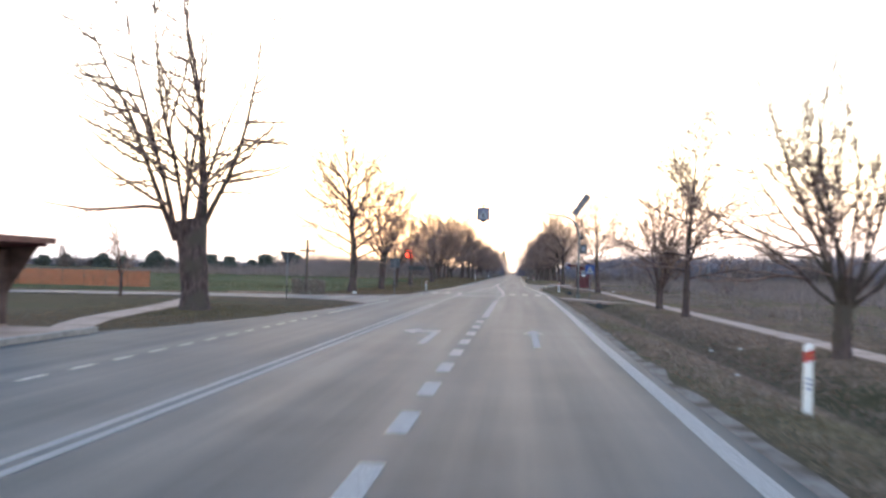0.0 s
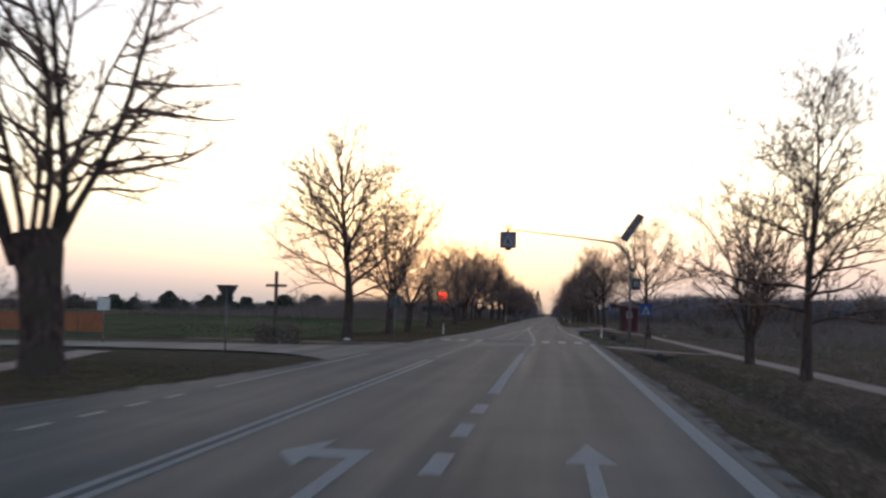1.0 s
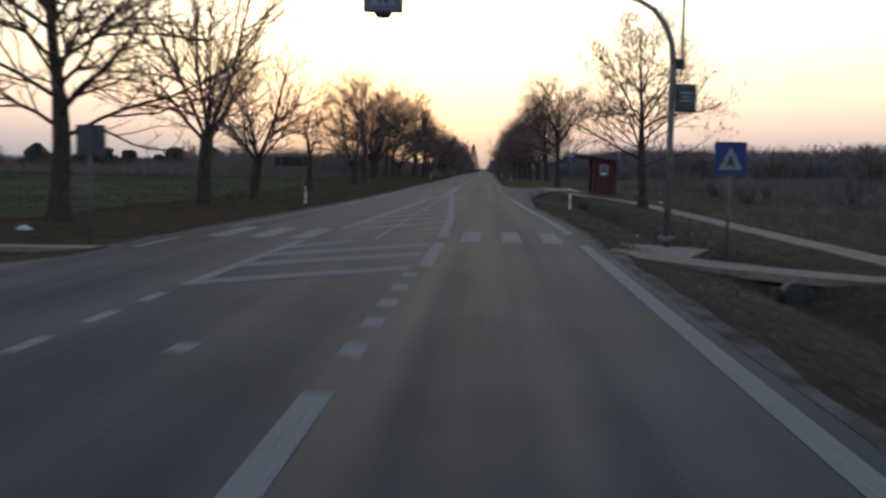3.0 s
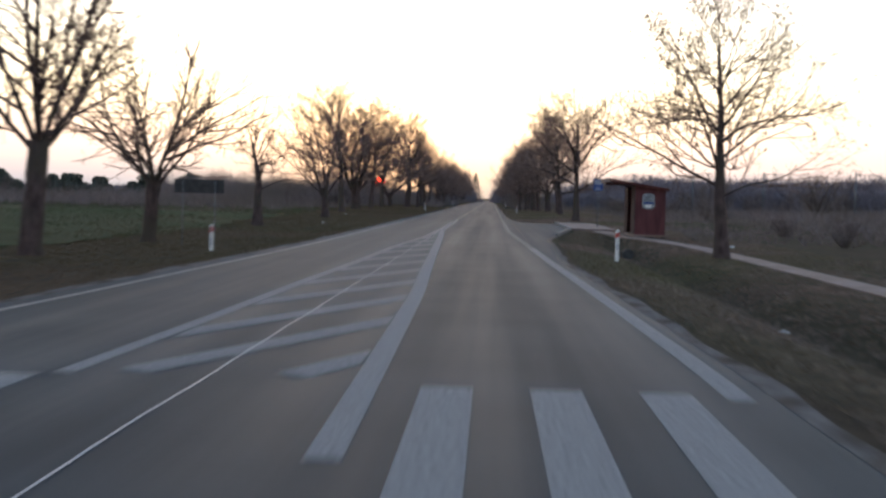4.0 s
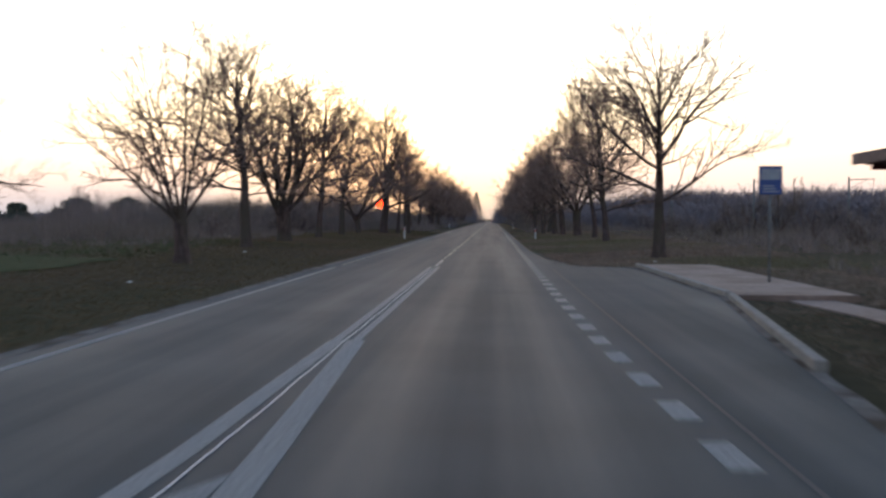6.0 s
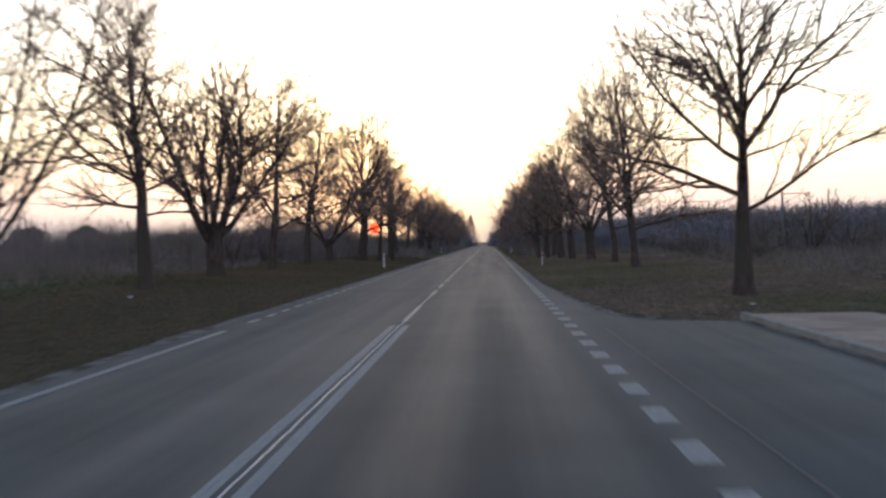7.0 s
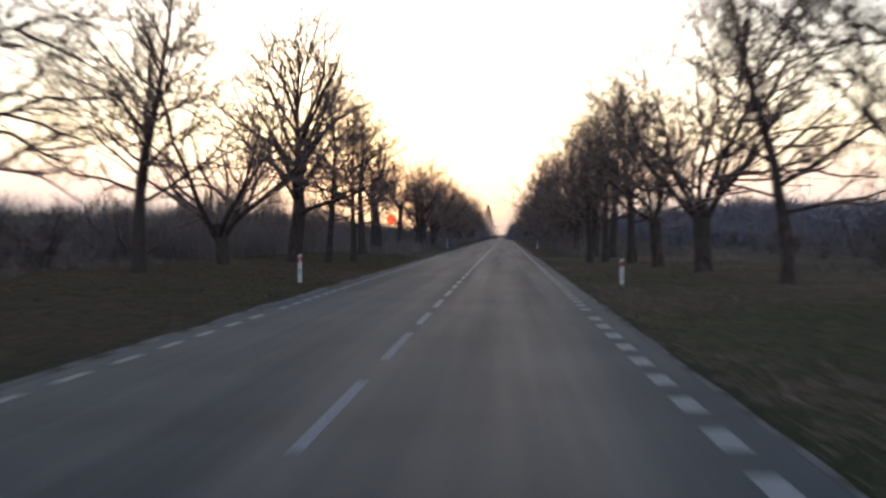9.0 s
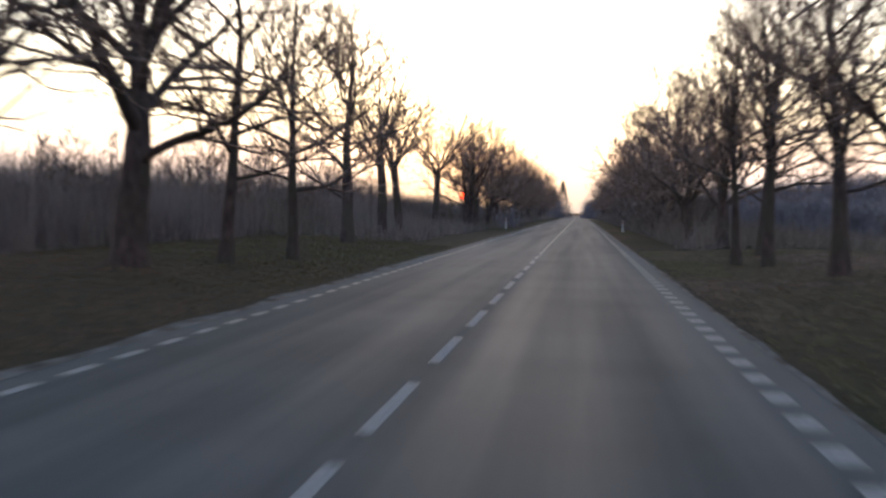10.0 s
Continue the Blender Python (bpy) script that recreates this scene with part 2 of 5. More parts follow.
# ---------------------------------------------------------------- mesh helpers
def mesh_np(name, verts, quads=None, tris=None, smooth=True):
    """A mesh from arrays of vertices, quads and triangles."""
    me = bpy.data.meshes.new(name)
    verts = np.asarray(verts, dtype=np.float32)
    nq = 0 if quads is None else len(quads)
    nt = 0 if tris is None else len(tris)
    loops = np.concatenate([np.asarray(a, dtype=np.int32).ravel() for a in (quads, tris) if a is not None and len(a)])
    starts = np.concatenate([np.arange(nq) * 4, nq * 4 + np.arange(nt) * 3]).astype(np.int32)
    me.vertices.add(len(verts))
    me.vertices.foreach_set("co", verts.ravel())
    me.loops.add(len(loops))
    me.loops.foreach_set("vertex_index", loops)
    me.polygons.add(nq + nt)
    me.polygons.foreach_set("loop_start", starts)
    me.polygons.foreach_set("use_smooth", np.full(nq + nt, smooth))
    me.update(calc_edges=True)
    me.validate()
    return me


def thing(name, x, y, z=0.0, rz=0.0, label="", category="", group="", kind=""):
    e = new(name)
    e.empty_display_size = 0.2
    e.matrix_world = pose(x, y, z, 0, 0, rz)
    return tagged(e, label, category, group, kind)


def part(name, bm, mat, parent, label=""):
    me = bpy.data.meshes.new(name)
    bmesh.ops.recalc_face_normals(bm, faces=bm.faces)
    bm.to_mesh(me)
    bm.free()
    me.materials.append(mat)
    ob = new(name, me)
    ob.parent = parent
    return tagged(ob, label)


def part_mesh(name, me, mat, parent, label=""):
    me.materials.append(mat)
    ob = new(name, me)
    ob.parent = parent
    return tagged(ob, label)


def box(sx, sy, sz, x=0, y=0, z=0, m=None, bevel=0.008, bm=None):
    """A box with rounded edges, its base centre at x, y, z."""
    own = bmesh.new()
    bmesh.ops.create_cube(own, size=1)
    bmesh.ops.scale(own, vec=(sx, sy, sz), verts=own.verts)
    bmesh.ops.translate(own, vec=(0, 0, sz / 2), verts=own.verts)
    if bevel:
        bmesh.ops.bevel(own, geom=own.edges[:], offset=min(bevel, min(sx, sy, sz) * 0.3), segments=1, affect='EDGES')
    if m is not None:
        bmesh.ops.transform(own, matrix=m, verts=own.verts)
    bmesh.ops.translate(own, vec=(x, y, z), verts=own.verts)
    if bm is None:
        return own
    tmp = bpy.data.meshes.new("tmp")
    own.to_mesh(tmp)
    own.free()
    bm.from_mesh(tmp)
    bpy.data.meshes.remove(tmp)
    return bm


def pipe(points, radii, seg=10, bm=None):
    """A closed round tube along points."""
    bm = bm or bmesh.new()
    pts = [Vector(p) for p in points]
    rings = []
    ref = Vector((0, 1, 0)) if abs((pts[-1] - pts[0]).normalized().y) < 0.9 else Vector((1, 0, 0))
    for i, p in enumerate(pts):
        d = (pts[min(i + 1, len(pts) - 1)] - pts[max(i - 1, 0)]).normalized()
        u = d.cross(ref).normalized()
        v = d.cross(u)
        rings.append([bm.verts.new(p + (u * math.cos(a) + v * math.sin(a)) * radii[i]) for a in (2 * math.pi * k / seg for k in range(seg))])
    for a, b in zip(rings, rings[1:]):
        for k in range(seg):
            f = bm.faces.new((a[k], a[(k + 1) % seg], b[(k + 1) % seg], b[k]))
            f.smooth = True
    bm.faces.new(rings[0][::-1])
    bm.faces.new(rings[-1])
    return bm


def outline(points, thick, m=None):
    """A plate with the given outline in x, z, thick along y."""
    bm = bmesh.new()
    a = [bm.verts.new((x, -thick / 2, z)) for x, z in points]
    b = [bm.verts.new((x, thick / 2, z)) for x, z in points]
    bm.faces.new(a)
    bm.faces.new(b[::-1])
    for i in range(len(points)):
        j = (i + 1) % len(points)
        bm.faces.new((a[j], a[i], b[i], b[j]))
    if m is not None:
        bmesh.ops.transform(bm, matrix=m, verts=bm.verts)
    return bm


def lerp(table, y):
    ys, xs = zip(*table)
    return np.interp(y, ys, xs)


# ---------------------------------------------------------------- plan of the road
RIGHT_LINE = [(-60, 4.67), (28, 4.67), (50, 4.79), (86, 4.84), (91, 4.82), (97, 4.66), (103, 4.48), (110, 4.26), (117, 4.09), (123, 3.94), (129, 3.76), (136, 3.57), (145, 3.5), (900, 3.5)]
LEFT_LINE = [(-60, -4.47), (84, -4.47), (91, -4.33), (97, -4.08), (104, -3.88), (112, -3.66), (121, -3.52), (130, -3.5), (900, -3.5)]
HATCH_R = [(66, 1.46), (86, 1.54), (92, 1.44), (99, 1.32), (106, 1.08), (112, 0.90), (120, 0.66), (128, 0.43), (136, 0.14)]
HATCH_L = [(66, -1.62), (86, -1.46), (94, -1.2), (101, -1.06), (108, -0.84), (116.5, -0.70), (122, -0.50), (128, -0.2), (136, -0.14)]
BAY_R = [(112, 0.36), (122, 1.0), (127, 1.15), (132.7, 1.95), (145.2, 3.62), (160.2, 3.62), (160.9, 1.9), (163, 1.1), (172, 0.75), (182, 0.5), (900, 0.45)]
BAY_L = [(-60, -3.1), (24, -3.1), (26.5, -3.3), (30.5, -2.4), (37, -1.55), (48.4, -0.62), (53, -0.45), (900, -0.42)]


def right_edge(y):
    return lerp(RIGHT_LINE, y) + np.where(np.asarray(y) < 112, 0.36, lerp(BAY_R, y))


def left_edge(y):
    return lerp(LEFT_LINE, y) + lerp(BAY_L, y)


def ground_z(x, y):
    """Verge, ditch and fields beside the road."""
    x, y = np.asarray(x, float), np.asarray(y, float)
    far = np.clip((y - 140) / 45, 0, 1)
    bay = np.clip((y - 128) / 8, 0, 1) * np.clip((172 - y) / 8, 0, 1)
    xr = np.maximum(x - right_edge(y), 0)
    xl = np.maximum(left_edge(y) - x, 0)
    ditch = -0.42 * np.exp(-((x - 8.3) / 0.85) ** 2) * (1 - far) * np.clip((140 - y) / 8, 0, 1)
    bridge = np.clip(1 - np.abs(y - 81.5) / 2.0, 0, 1)
    zr = np.where(xr > 0, -0.05 - np.minimum(xr, 2.0) * 0.12 * (1 - 0.75 * far) + far * 0.05 * np.minimum(xr, 6), 0)
    zr = zr * (1 - bay * (xr < 6.5) * 0.8) + ditch * (1 - bridge) * (xr > 0)
    zl = np.where(xl > 0, -0.05 - np.minimum(xl, 2.4) * 0.1 * (1 - far) + far * 0.065 * np.minimum(xl, 6.5), 0)
    side = np.clip(1 - np.abs(y - 66) / 14, 0, 1)
    zl = zl * (1 - 0.75 * np.minimum(side * 2, 1))
    inside = (xr <= 0) & (xl <= 0)
    z = np.where(inside, -0.12, np.where(xr > 0, zr, zl))
    away = np.clip((np.abs(x) - 16) / 40, 0, 1)
    return z - 0.25 * away * (1 - far) - 0.1 * away


def strip_mesh(name, ys, lefts, rights, z, cols=1):
    """A lengthwise strip between two edges."""
    ys = np.asarray(ys, float)
    f = np.linspace(0, 1, cols + 1)
    X = np.asarray(lefts)[:, None] * (1 - f) + np.asarray(rights)[:, None] * f
    Y = np.repeat(ys[:, None], cols + 1, 1)
    Z = z(X, Y) if callable(z) else np.full_like(X, z)
    V = np.stack([X, Y, Z], -1).reshape(-1, 3)
    n, c = len(ys), cols + 1
    i = (np.arange(n - 1)[:, None] * c + np.arange(cols)[None]).ravel()
    return mesh_np(name, V, np.stack([i, i + 1, i + 1 + c, i + c], 1), smooth=False)


def structure(name, me, mat, label="", category=""):
    me.materials.append(mat)
    return tagged(new(name, me), label, category, "", "structure")


# ---------------------------------------------------------------- ground, road, pavements
gx = np.concatenate([np.array([-2600, -1500, -800, -400, -220, -140, -95, -70, -52]), np.arange(-40, -13, 3.0), np.arange(-13, 13.01, 0.35), np.arange(14, 41, 3.0), np.array([52, 70, 95, 140, 220, 400, 800, 1500, 2600])])
gy = np.concatenate([np.array([-400, -200, -120, -80]), np.arange(-60, 300, 1.25), np.arange(300, 700, 20.0), np.array([750, 900, 1200, 1800, 2600, 3600, 4500])])
GX, GY = np.meshgrid(gx, gy)
rs = np.random.RandomState(3)
GZ = ground_z(GX, GY) + np.where((np.abs(GX) > 5.6) & (np.abs(GX) < 60), rs.uniform(-0.012, 0.012, GX.shape), 0)
n, c = GX.shape
gi = (np.arange(n - 1)[:, None] * c + np.arange(c - 1)[None]).ravel()
structure("ground", mesh_np("ground", np.stack([GX, GY, GZ], -1).reshape(-1, 3), np.stack([gi, gi + 1, gi + 1 + c, gi + c], 1)), GROUND,
          "brown and green winter grass verges and flat fields beside the road", "ground")

fy = np.arange(86, 182, 1.0)
FIELD = noisy("green_winter_crop", (0.032, 0.046, 0.022), (0.054, 0.066, 0.034), 1.2, 0.97, 0.15, 18, c3=(0.034, 0.056, 0.023), scale3=0.06, spec=0.04)
structure("field_left", strip_mesh("field_left", fy, -90 + 0 * fy, -13.2 - 0.5 * np.sin(fy * 0.3) - 0.3 * np.sin(fy * 1.1) - np.clip(fy - 164, 0, 20) ** 1.5 * 0.9, lambda X, Y: ground_z(X, Y) + 0.045, 24), FIELD, "green winter crop field beside the road", "field")

ry = np.concatenate([np.arange(-60, 300, 0.6), np.arange(300, 900, 10.0)])
structure("road", strip_mesh("road", ry, left_edge(ry), right_edge(ry), 0.0, 12), ASPHALT, "worn grey asphalt road with faded white markings", "road")

# dusty gravel shoulders with ragged edges
sy = np.arange(-60, 420, 0.8)
rag = lambda s: np.array([noise.noise((s, float(v) * 0.35, 0.0)) * 0.22 + noise.noise((s, float(v) * 0.06, 4.0)) * 0.15 for v in sy])
structure("shoulder_right", strip_mesh("shoulder_right", sy, right_edge(sy) - 0.03 - 0.12 * np.abs(rag(7.3)), right_edge(sy) + np.where(sy > 168, 0.06, 0.20) + np.where(sy > 168, 0.35, 0.8) * rag(1.0), lambda X, Y: np.maximum(ground_z(X, Y), -0.03) + 0.034, 3), GRAVEL,
          "dusty gravel shoulder along the asphalt edge", "shoulder")
for tag, sel in (("near", sy < 55), ("far", sy > 80)):
    ys_ = sy[sel]
    structure("shoulder_left", strip_mesh("shoulder_left", ys_, left_edge(ys_) - 0.2 - 0.8 * rag(5.0)[sel], left_edge(ys_) + 0.03 + 0.1 * np.abs(rag(2.2)[sel]), lambda X, Y: np.maximum(ground_z(X, Y), -0.03) + 0.034, 3), GRAVEL,
              "dusty gravel shoulder along the asphalt edge", "shoulder")

# side road that leaves to the left
side_near = [(-4.6, 55.6), (-5.6, 57.4), (-6.4, 59.0), (-7.6, 60.6), (-9.9, 62.0), (-14, 62.0), (-30, 62.3), (-90, 63.5)]
side_far = [(-4.6, 80.0), (-6.2, 73.8), (-9.0, 71.0), (-16, 69.0), (-30, 68.2), (-90, 69)]
sx = np.concatenate([np.linspace(-4.2, -16, 40), np.linspace(-17, -90, 20)])
lo = np.array([np.interp(-v, [-a[0] for a in side_near], [a[1] for a in side_near]) for v in sx])
hi = np.array([np.interp(-v, [-a[0] for a in side_far], [a[1] for a in side_far]) for v in sx])
fr = np.linspace(0, 1, 9)
SX = np.repeat(sx[:, None], 9, 1)
SY = lo[:, None] * (1 - fr) + hi[:, None] * fr
SZ = np.where(SX > -9, -0.006, -0.006 + (ground_z(SX, SY) + 0.07) * np.clip((-SX - 9) / 8, 0, 1))
n, c = SX.shape
si = (np.arange(n - 1)[:, None] * c + np.arange(c - 1)[None]).ravel()
structure("road_side", mesh_np("road_side", np.stack([SX, SY, SZ], -1).reshape(-1, 3), np.stack([si, si + 1, si + 1 + c, si + c], 1), smooth=False), SIDE_ASPHALT,
          "pale asphalt side road joining the main road", "road")


def band(name, pts, width, mat, label, category, lift=0.03, follow=True, thick=0.06):
    """A pavement along a line of points, with a thickness."""
    P = np.array(pts, float)
    seg = np.linalg.norm(np.diff(P, axis=0), axis=1)
    s = np.concatenate([[0], np.cumsum(seg)])
    q = np.arange(0, s[-1], 0.8)
    x, y = np.interp(q, s, P[:, 0]), np.interp(q, s, P[:, 1])
    tx, tyy = np.gradient(x), np.gradient(y)
    ln = np.hypot(tx, tyy)
    nx, ny = tyy / ln, -tx / ln
    V = []
    for k in (-0.5, 0.5):
        V.append(np.stack([x + nx * width * k, y + ny * width * k], 1))
    z = np.maximum(ground_z(V[0][:, 0], V[0][:, 1]), ground_z(V[1][:, 0], V[1][:, 1])) + lift
    z = np.convolve(np.pad(z, 4, mode="edge"), np.ones(9) / 9, "valid")
    top = [np.column_stack([v, z]) for v in V]
    low = [np.column_stack([v, z - thick - 0.1]) for v in V]
    allv = np.concatenate([top[0], top[1], low[0], low[1]])
    m_ = len(q)
    i = np.arange(m_ - 1)
    quads = np.concatenate([np.stack([i, i + 1, i + 1 + m_, i + m_], 1), np.stack([i + 2 * m_, i + 2 * m_ + 1, i + 1, i], 1), np.stack([i + m_, i + m_ + 1, i + 3 * m_ + 1, i + 3 * m_], 1)])
    return structure(name, mesh_np(name, allv, quads, smooth=False), mat, label, category)


band("pavement_right", [(12.0, -30), (12.0, 20), (12.05, 60), (11.95, 100), (12.0, 127), (11.6, 130), (10.4, 134.2), (9.45, 137.2), (9.15, 141.0), (8.7, 146.5)], 1.0, PAVER, "narrow pinkish paved footpath behind the roadside trees", "footpath")
band("pavement_crossing", [(5.25, 84.6), (6.2, 83.4), (8.0, 81.6), (10.2, 80.2), (11.6, 79.8)], 1.3, PAVER, "short paved path from the crossing to the footpath", "footpath", 0.05)
band("pavement_landing", [(5.5, 86.6), (6.4, 86.6), (7.3, 86.5), (8.4, 86.0)], 3.2, PAVER, "paved landing at the kerb of the crossing", "footpath", 0.045)
band("pavement_left", [(-8.9, 26.6), (-10.0, 30.6), (-11.3, 35), (-12.2, 39), (-13.0, 44.5), (-13.9, 52), (-14.5, 60.2)], 1.2, PAVER, "paved footpath leading to the side road", "footpath", 0.034)
band("pavement_flare", [(-9.2, 26.9), (-9.6, 28.6), (-10.3, 31.4)], 2.1, PAVER, "wider paved start of the footpath beside the platform", "footpath", 0.028)
band("pavement_island", [(-5.6, 82.4), (-8.0, 83.0), (-11.5, 84.4), (-20.0, 86.0)], 0.9, PAVER, "paved path edge beyond the side road", "footpath", 0.05)


def platform(name, x0, x1, y0, y1, label):
    """A paved bus platform with single kerb stones along its road side."""
    ob = structure(name, mesh_np(name, [(x0, y0, 0.10), (x1, y0, 0.10), (x1, y1, 0.10), (x0, y1, 0.10), (x0, y0, -0.25), (x1, y0, -0.25), (x1, y1, -0.25), (x0, y1, -0.25)],
                                 [(0, 1, 2, 3), (0, 4, 5, 1), (1, 5, 6, 2), (2, 6, 7, 3), (3, 7, 4, 0)], smooth=False), PAVER, label, "platform")
    return ob


plat_r = platform("platform_right", 7.32, 9.9, 144.6, 161.0, "pinkish paved bus stop platform with concrete kerb")
plat_l = platform("platform_left", -10.2, -7.75, 4.0, 27.0, "pinkish paved bus stop platform with concrete kerb")
kerb_me = bpy.data.meshes.new("kerb_stone")
kb = box(0.15, 0.98, 0.3, 0, 0, -0.16, None, 0.015)
kb.to_mesh(kerb_me)
kb.free()
kerb_me.materials.append(KERB)


def kerbs(parent, a, b):
    """Kerb stones one metre long from a to b."""
    a, b = Vector((*a, 0)), Vector((*b, 0))
    k = max(1, round((b - a).length))
    ang = math.degrees(math.atan2(b.y - a.y, b.x - a.x)) - 90
    for i in range(k):
        p = a.lerp(b, (i + 0.5) / k)
        o = new("kerb_stone", kerb_me)
        o.parent = parent
        o.matrix_world = pose(p.x, p.y, 0.0, 0, 0, ang)


kerbs(plat_r, (7.24, 145.2), (7.24, 161.0))
kerbs(plat_r, (5.75, 133.0), (7.2, 144.8))
kerbs(plat_l, (-7.67, 4.0), (-7.67, 27.0))


# ---------------------------------------------------------------- road markings
def marking(name, polys, mat, label, z=0.005):
    """Flat painted shapes lying on the asphalt."""
    V, Q = [], []
    for p in polys:
        k = len(V)
        V += [(x, y, z) for x, y in p]
        Q.append((k, k + 1, k + 2, k + 3))
    return structure(name, mesh_np(name, V, Q, smooth=False), mat, label, "road marking")


def along(line, y0, y1, w, off=0.0, step=1.5):
    """Quads of a painted line that follows a line of the plan."""
    ys = np.append(np.arange(y0, y1, step), y1)
    xs = (lerp(line, ys) if isinstance(line, list) else np.full(len(ys), float(line))) + off
    return [[(xs[i] - w / 2, ys[i]), (xs[i] + w / 2, ys[i]), (xs[i + 1] + w / 2, ys[i + 1]), (xs[i + 1] - w / 2, ys[i + 1])] for i in range(len(ys) - 1)]


def dashes(line, y0, y1, ln, period, w):
    out = []
    y = y0
    while y < y1:
        out += along(line, y, y + ln, w, 0.0, ln)
        y += period
    return out


marking("edge_line_right", along(RIGHT_LINE, -60, 84.5, 0.24) + along(RIGHT_LINE, 88.9, 119.2, 0.24), PAINT, "broad solid white edge line")
marking("edge_dashes_right", dashes(RIGHT_LINE, 120.1, 202, 1.0, 1.955, 0.24) + dashes(RIGHT_LINE, 203.2, 213, 0.8, 1.52, 0.24) + dashes(RIGHT_LINE, 213.9, 420, 0.68, 1.28, 0.24), PAINT, "short broad white edge dashes")
marking("edge_line_left", along(LEFT_LINE, 81.0, 84.2, 0.14) + along(LEFT_LINE, 89.2, 159.6, 0.14), PAINT, "thin solid white edge line")
marking("edge_dashes_left", dashes(LEFT_LINE, 162.0, 202, 1.05, 2.01, 0.14) + dashes(LEFT_LINE, 203.2, 213, 0.85, 1.56, 0.14) + dashes(LEFT_LINE, 213.9, 420, 0.72, 1.32, 0.14), PAINT, "short white edge dashes")
marking("bay_dashes_left", dashes(LEFT_LINE, -59.6, 39, 0.95, 1.93, 0.13) + along(LEFT_LINE, 42, 62, 0.1), PAINT, "short white dashes along the bus bay")
marking("lane_dashes", dashes(1.34, 8.1 - 3.7 * 16, 41, 1.85, 3.7, 0.24), PAINT, "white dashes between the two lanes")
marking("lane_line", along(1.38, 42.4, 66.85, 0.24) + along(1.55, 78.0, 84.45, 0.26), PAINT, "solid white lane line")
marking("junction_dashes", dashes(1.40, 68.55, 77, 0.75, 1.88, 0.23), PAINT, "short white dashes across the junction")
marking("stray_mark", along(-0.18, 68.55, 69.05, 0.22), PAINT, "small white mark on the asphalt")
marking("double_line_start", along(-1.74, -60, 58, 0.12) + along(-1.50, -60, 58, 0.12), FADED, "worn double white line")
marking("double_dashes", dashes(-1.62, 60.4, 73.5, 0.95, 1.97, 0.16) + along(-1.6, 74.2, 84.4, 0.2), PAINT, "white dashes and line across the junction")
marking("hatch_outline", along(HATCH_R, 86.2, 136, 0.26) + along(HATCH_L, 89.3, 136, 0.2), PAINT, "white outline of the hatched area")
hatch = [[(-1.48, ya), (1.32, yb), (1.36, yb + w_), (-1.48, ya + w_)] for ya, yb, w_ in ((74.2, 77.3, 0.8), (77.0, 80.4, 1.0), (79.2, 83.0, 1.1))]
hatch.append([(-1.48, 81.3), (-0.2, 84.3), (-0.6, 84.4), (-1.48, 82.5)])
yy = 83.1
while yy < 128:
    xr_, xl_ = lerp(HATCH_R, yy) - 0.16, lerp(HATCH_L, yy - 4) + 0.13
    dy = (xr_ - xl_) * 2.5
    if yy - dy > 89.4:
        hatch.append([(xl_, yy - dy), (xr_, yy), (xr_, yy + 1.1), (xl_, yy + 1.1 - dy)])
    elif yy > 90.2:
        # cut off at the crossing
        hatch.append([(xr_ - (yy - 89.4) / 2.5, 89.4), (xr_, yy), (xr_, yy + 1.1), (max(xl_, xr_ - (yy + 0.9 - 89.4) / 2.5), 89.6)])
    yy += 3.62
marking("hatch_stripes", hatch, FADED, "worn slanting white stripes", 0.0085)
marking("double_line_end", along(-0.14, 136, 160.4, 0.13) + along(0.14, 136, 160.4, 0.13), PAINT, "double white centre line")
CENTRE = [(173.4, 177.6), (179.8, 183.8), (186.3, 190.6), (192.9, 197.1), (199.0, 202.2), (204.0, 207.2), (208.8, 212.2), (213.3, 215.8), (216.9, 219.5), (221.0, 223.7)]
centre = [q for y0_, y1_ in CENTRE for q in along(0.0, y0_, y1_, 0.13, 0.0, 5.0)]
marking("centre_dashes", centre + dashes(0.0, 225.1, 640, 2.75, 4.15, 0.13), PAINT, "long white centre dashes")
marking("worn_centre_dash", along(0.0, 161.6, 167.2, 0.13), FADED, "worn white centre dash")
marking("zebra_stripes", [[(x, 84.9), (x + 0.47, 84.9), (x + 0.47, 89.15), (x, 89.15)] for x in (-4.0, -3.0, -2.0, 2.0, 2.98, 3.96)], PAINT, "white zebra crossing stripes")
ax = 3.07
marking("arrow_straight", [[(ax - 0.08, 26.0), (ax + 0.08, 26.0), (ax + 0.08, 31.6), (ax - 0.08, 31.6)], [(ax - 0.3, 31.6), (ax + 0.3, 31.6), (ax + 0.02, 33.5), (ax - 0.02, 33.5)]], PAINT, "white straight-ahead arrow", 0.006)
lx_ = 0.36
marking("arrow_left", [[(lx_ - 0.09, 26.3), (lx_ + 0.09, 26.3), (lx_ + 0.09, 31.4), (lx_ - 0.09, 31.4)], [(lx_ - 0.55, 31.4), (lx_ + 0.09, 31.4), (lx_ + 0.09, 32.2), (lx_ - 0.55, 32.2)],
                       [(lx_ - 0.95, 31.7), (lx_ - 0.55, 30.6), (lx_ - 0.55, 33.2), (lx_ - 0.95, 31.9)]], PAINT, "white left-turn arrow", 0.006)
marking("bay_seam", along(4.12, 124, 159, 0.045), DUST, "dusty seam between the lane and the bus bay", 0.004)
# wandering bitumen seam along the road's middle, the sky's gleam put into its colour
sm = np.arange(84.8, 172.8, 0.2)
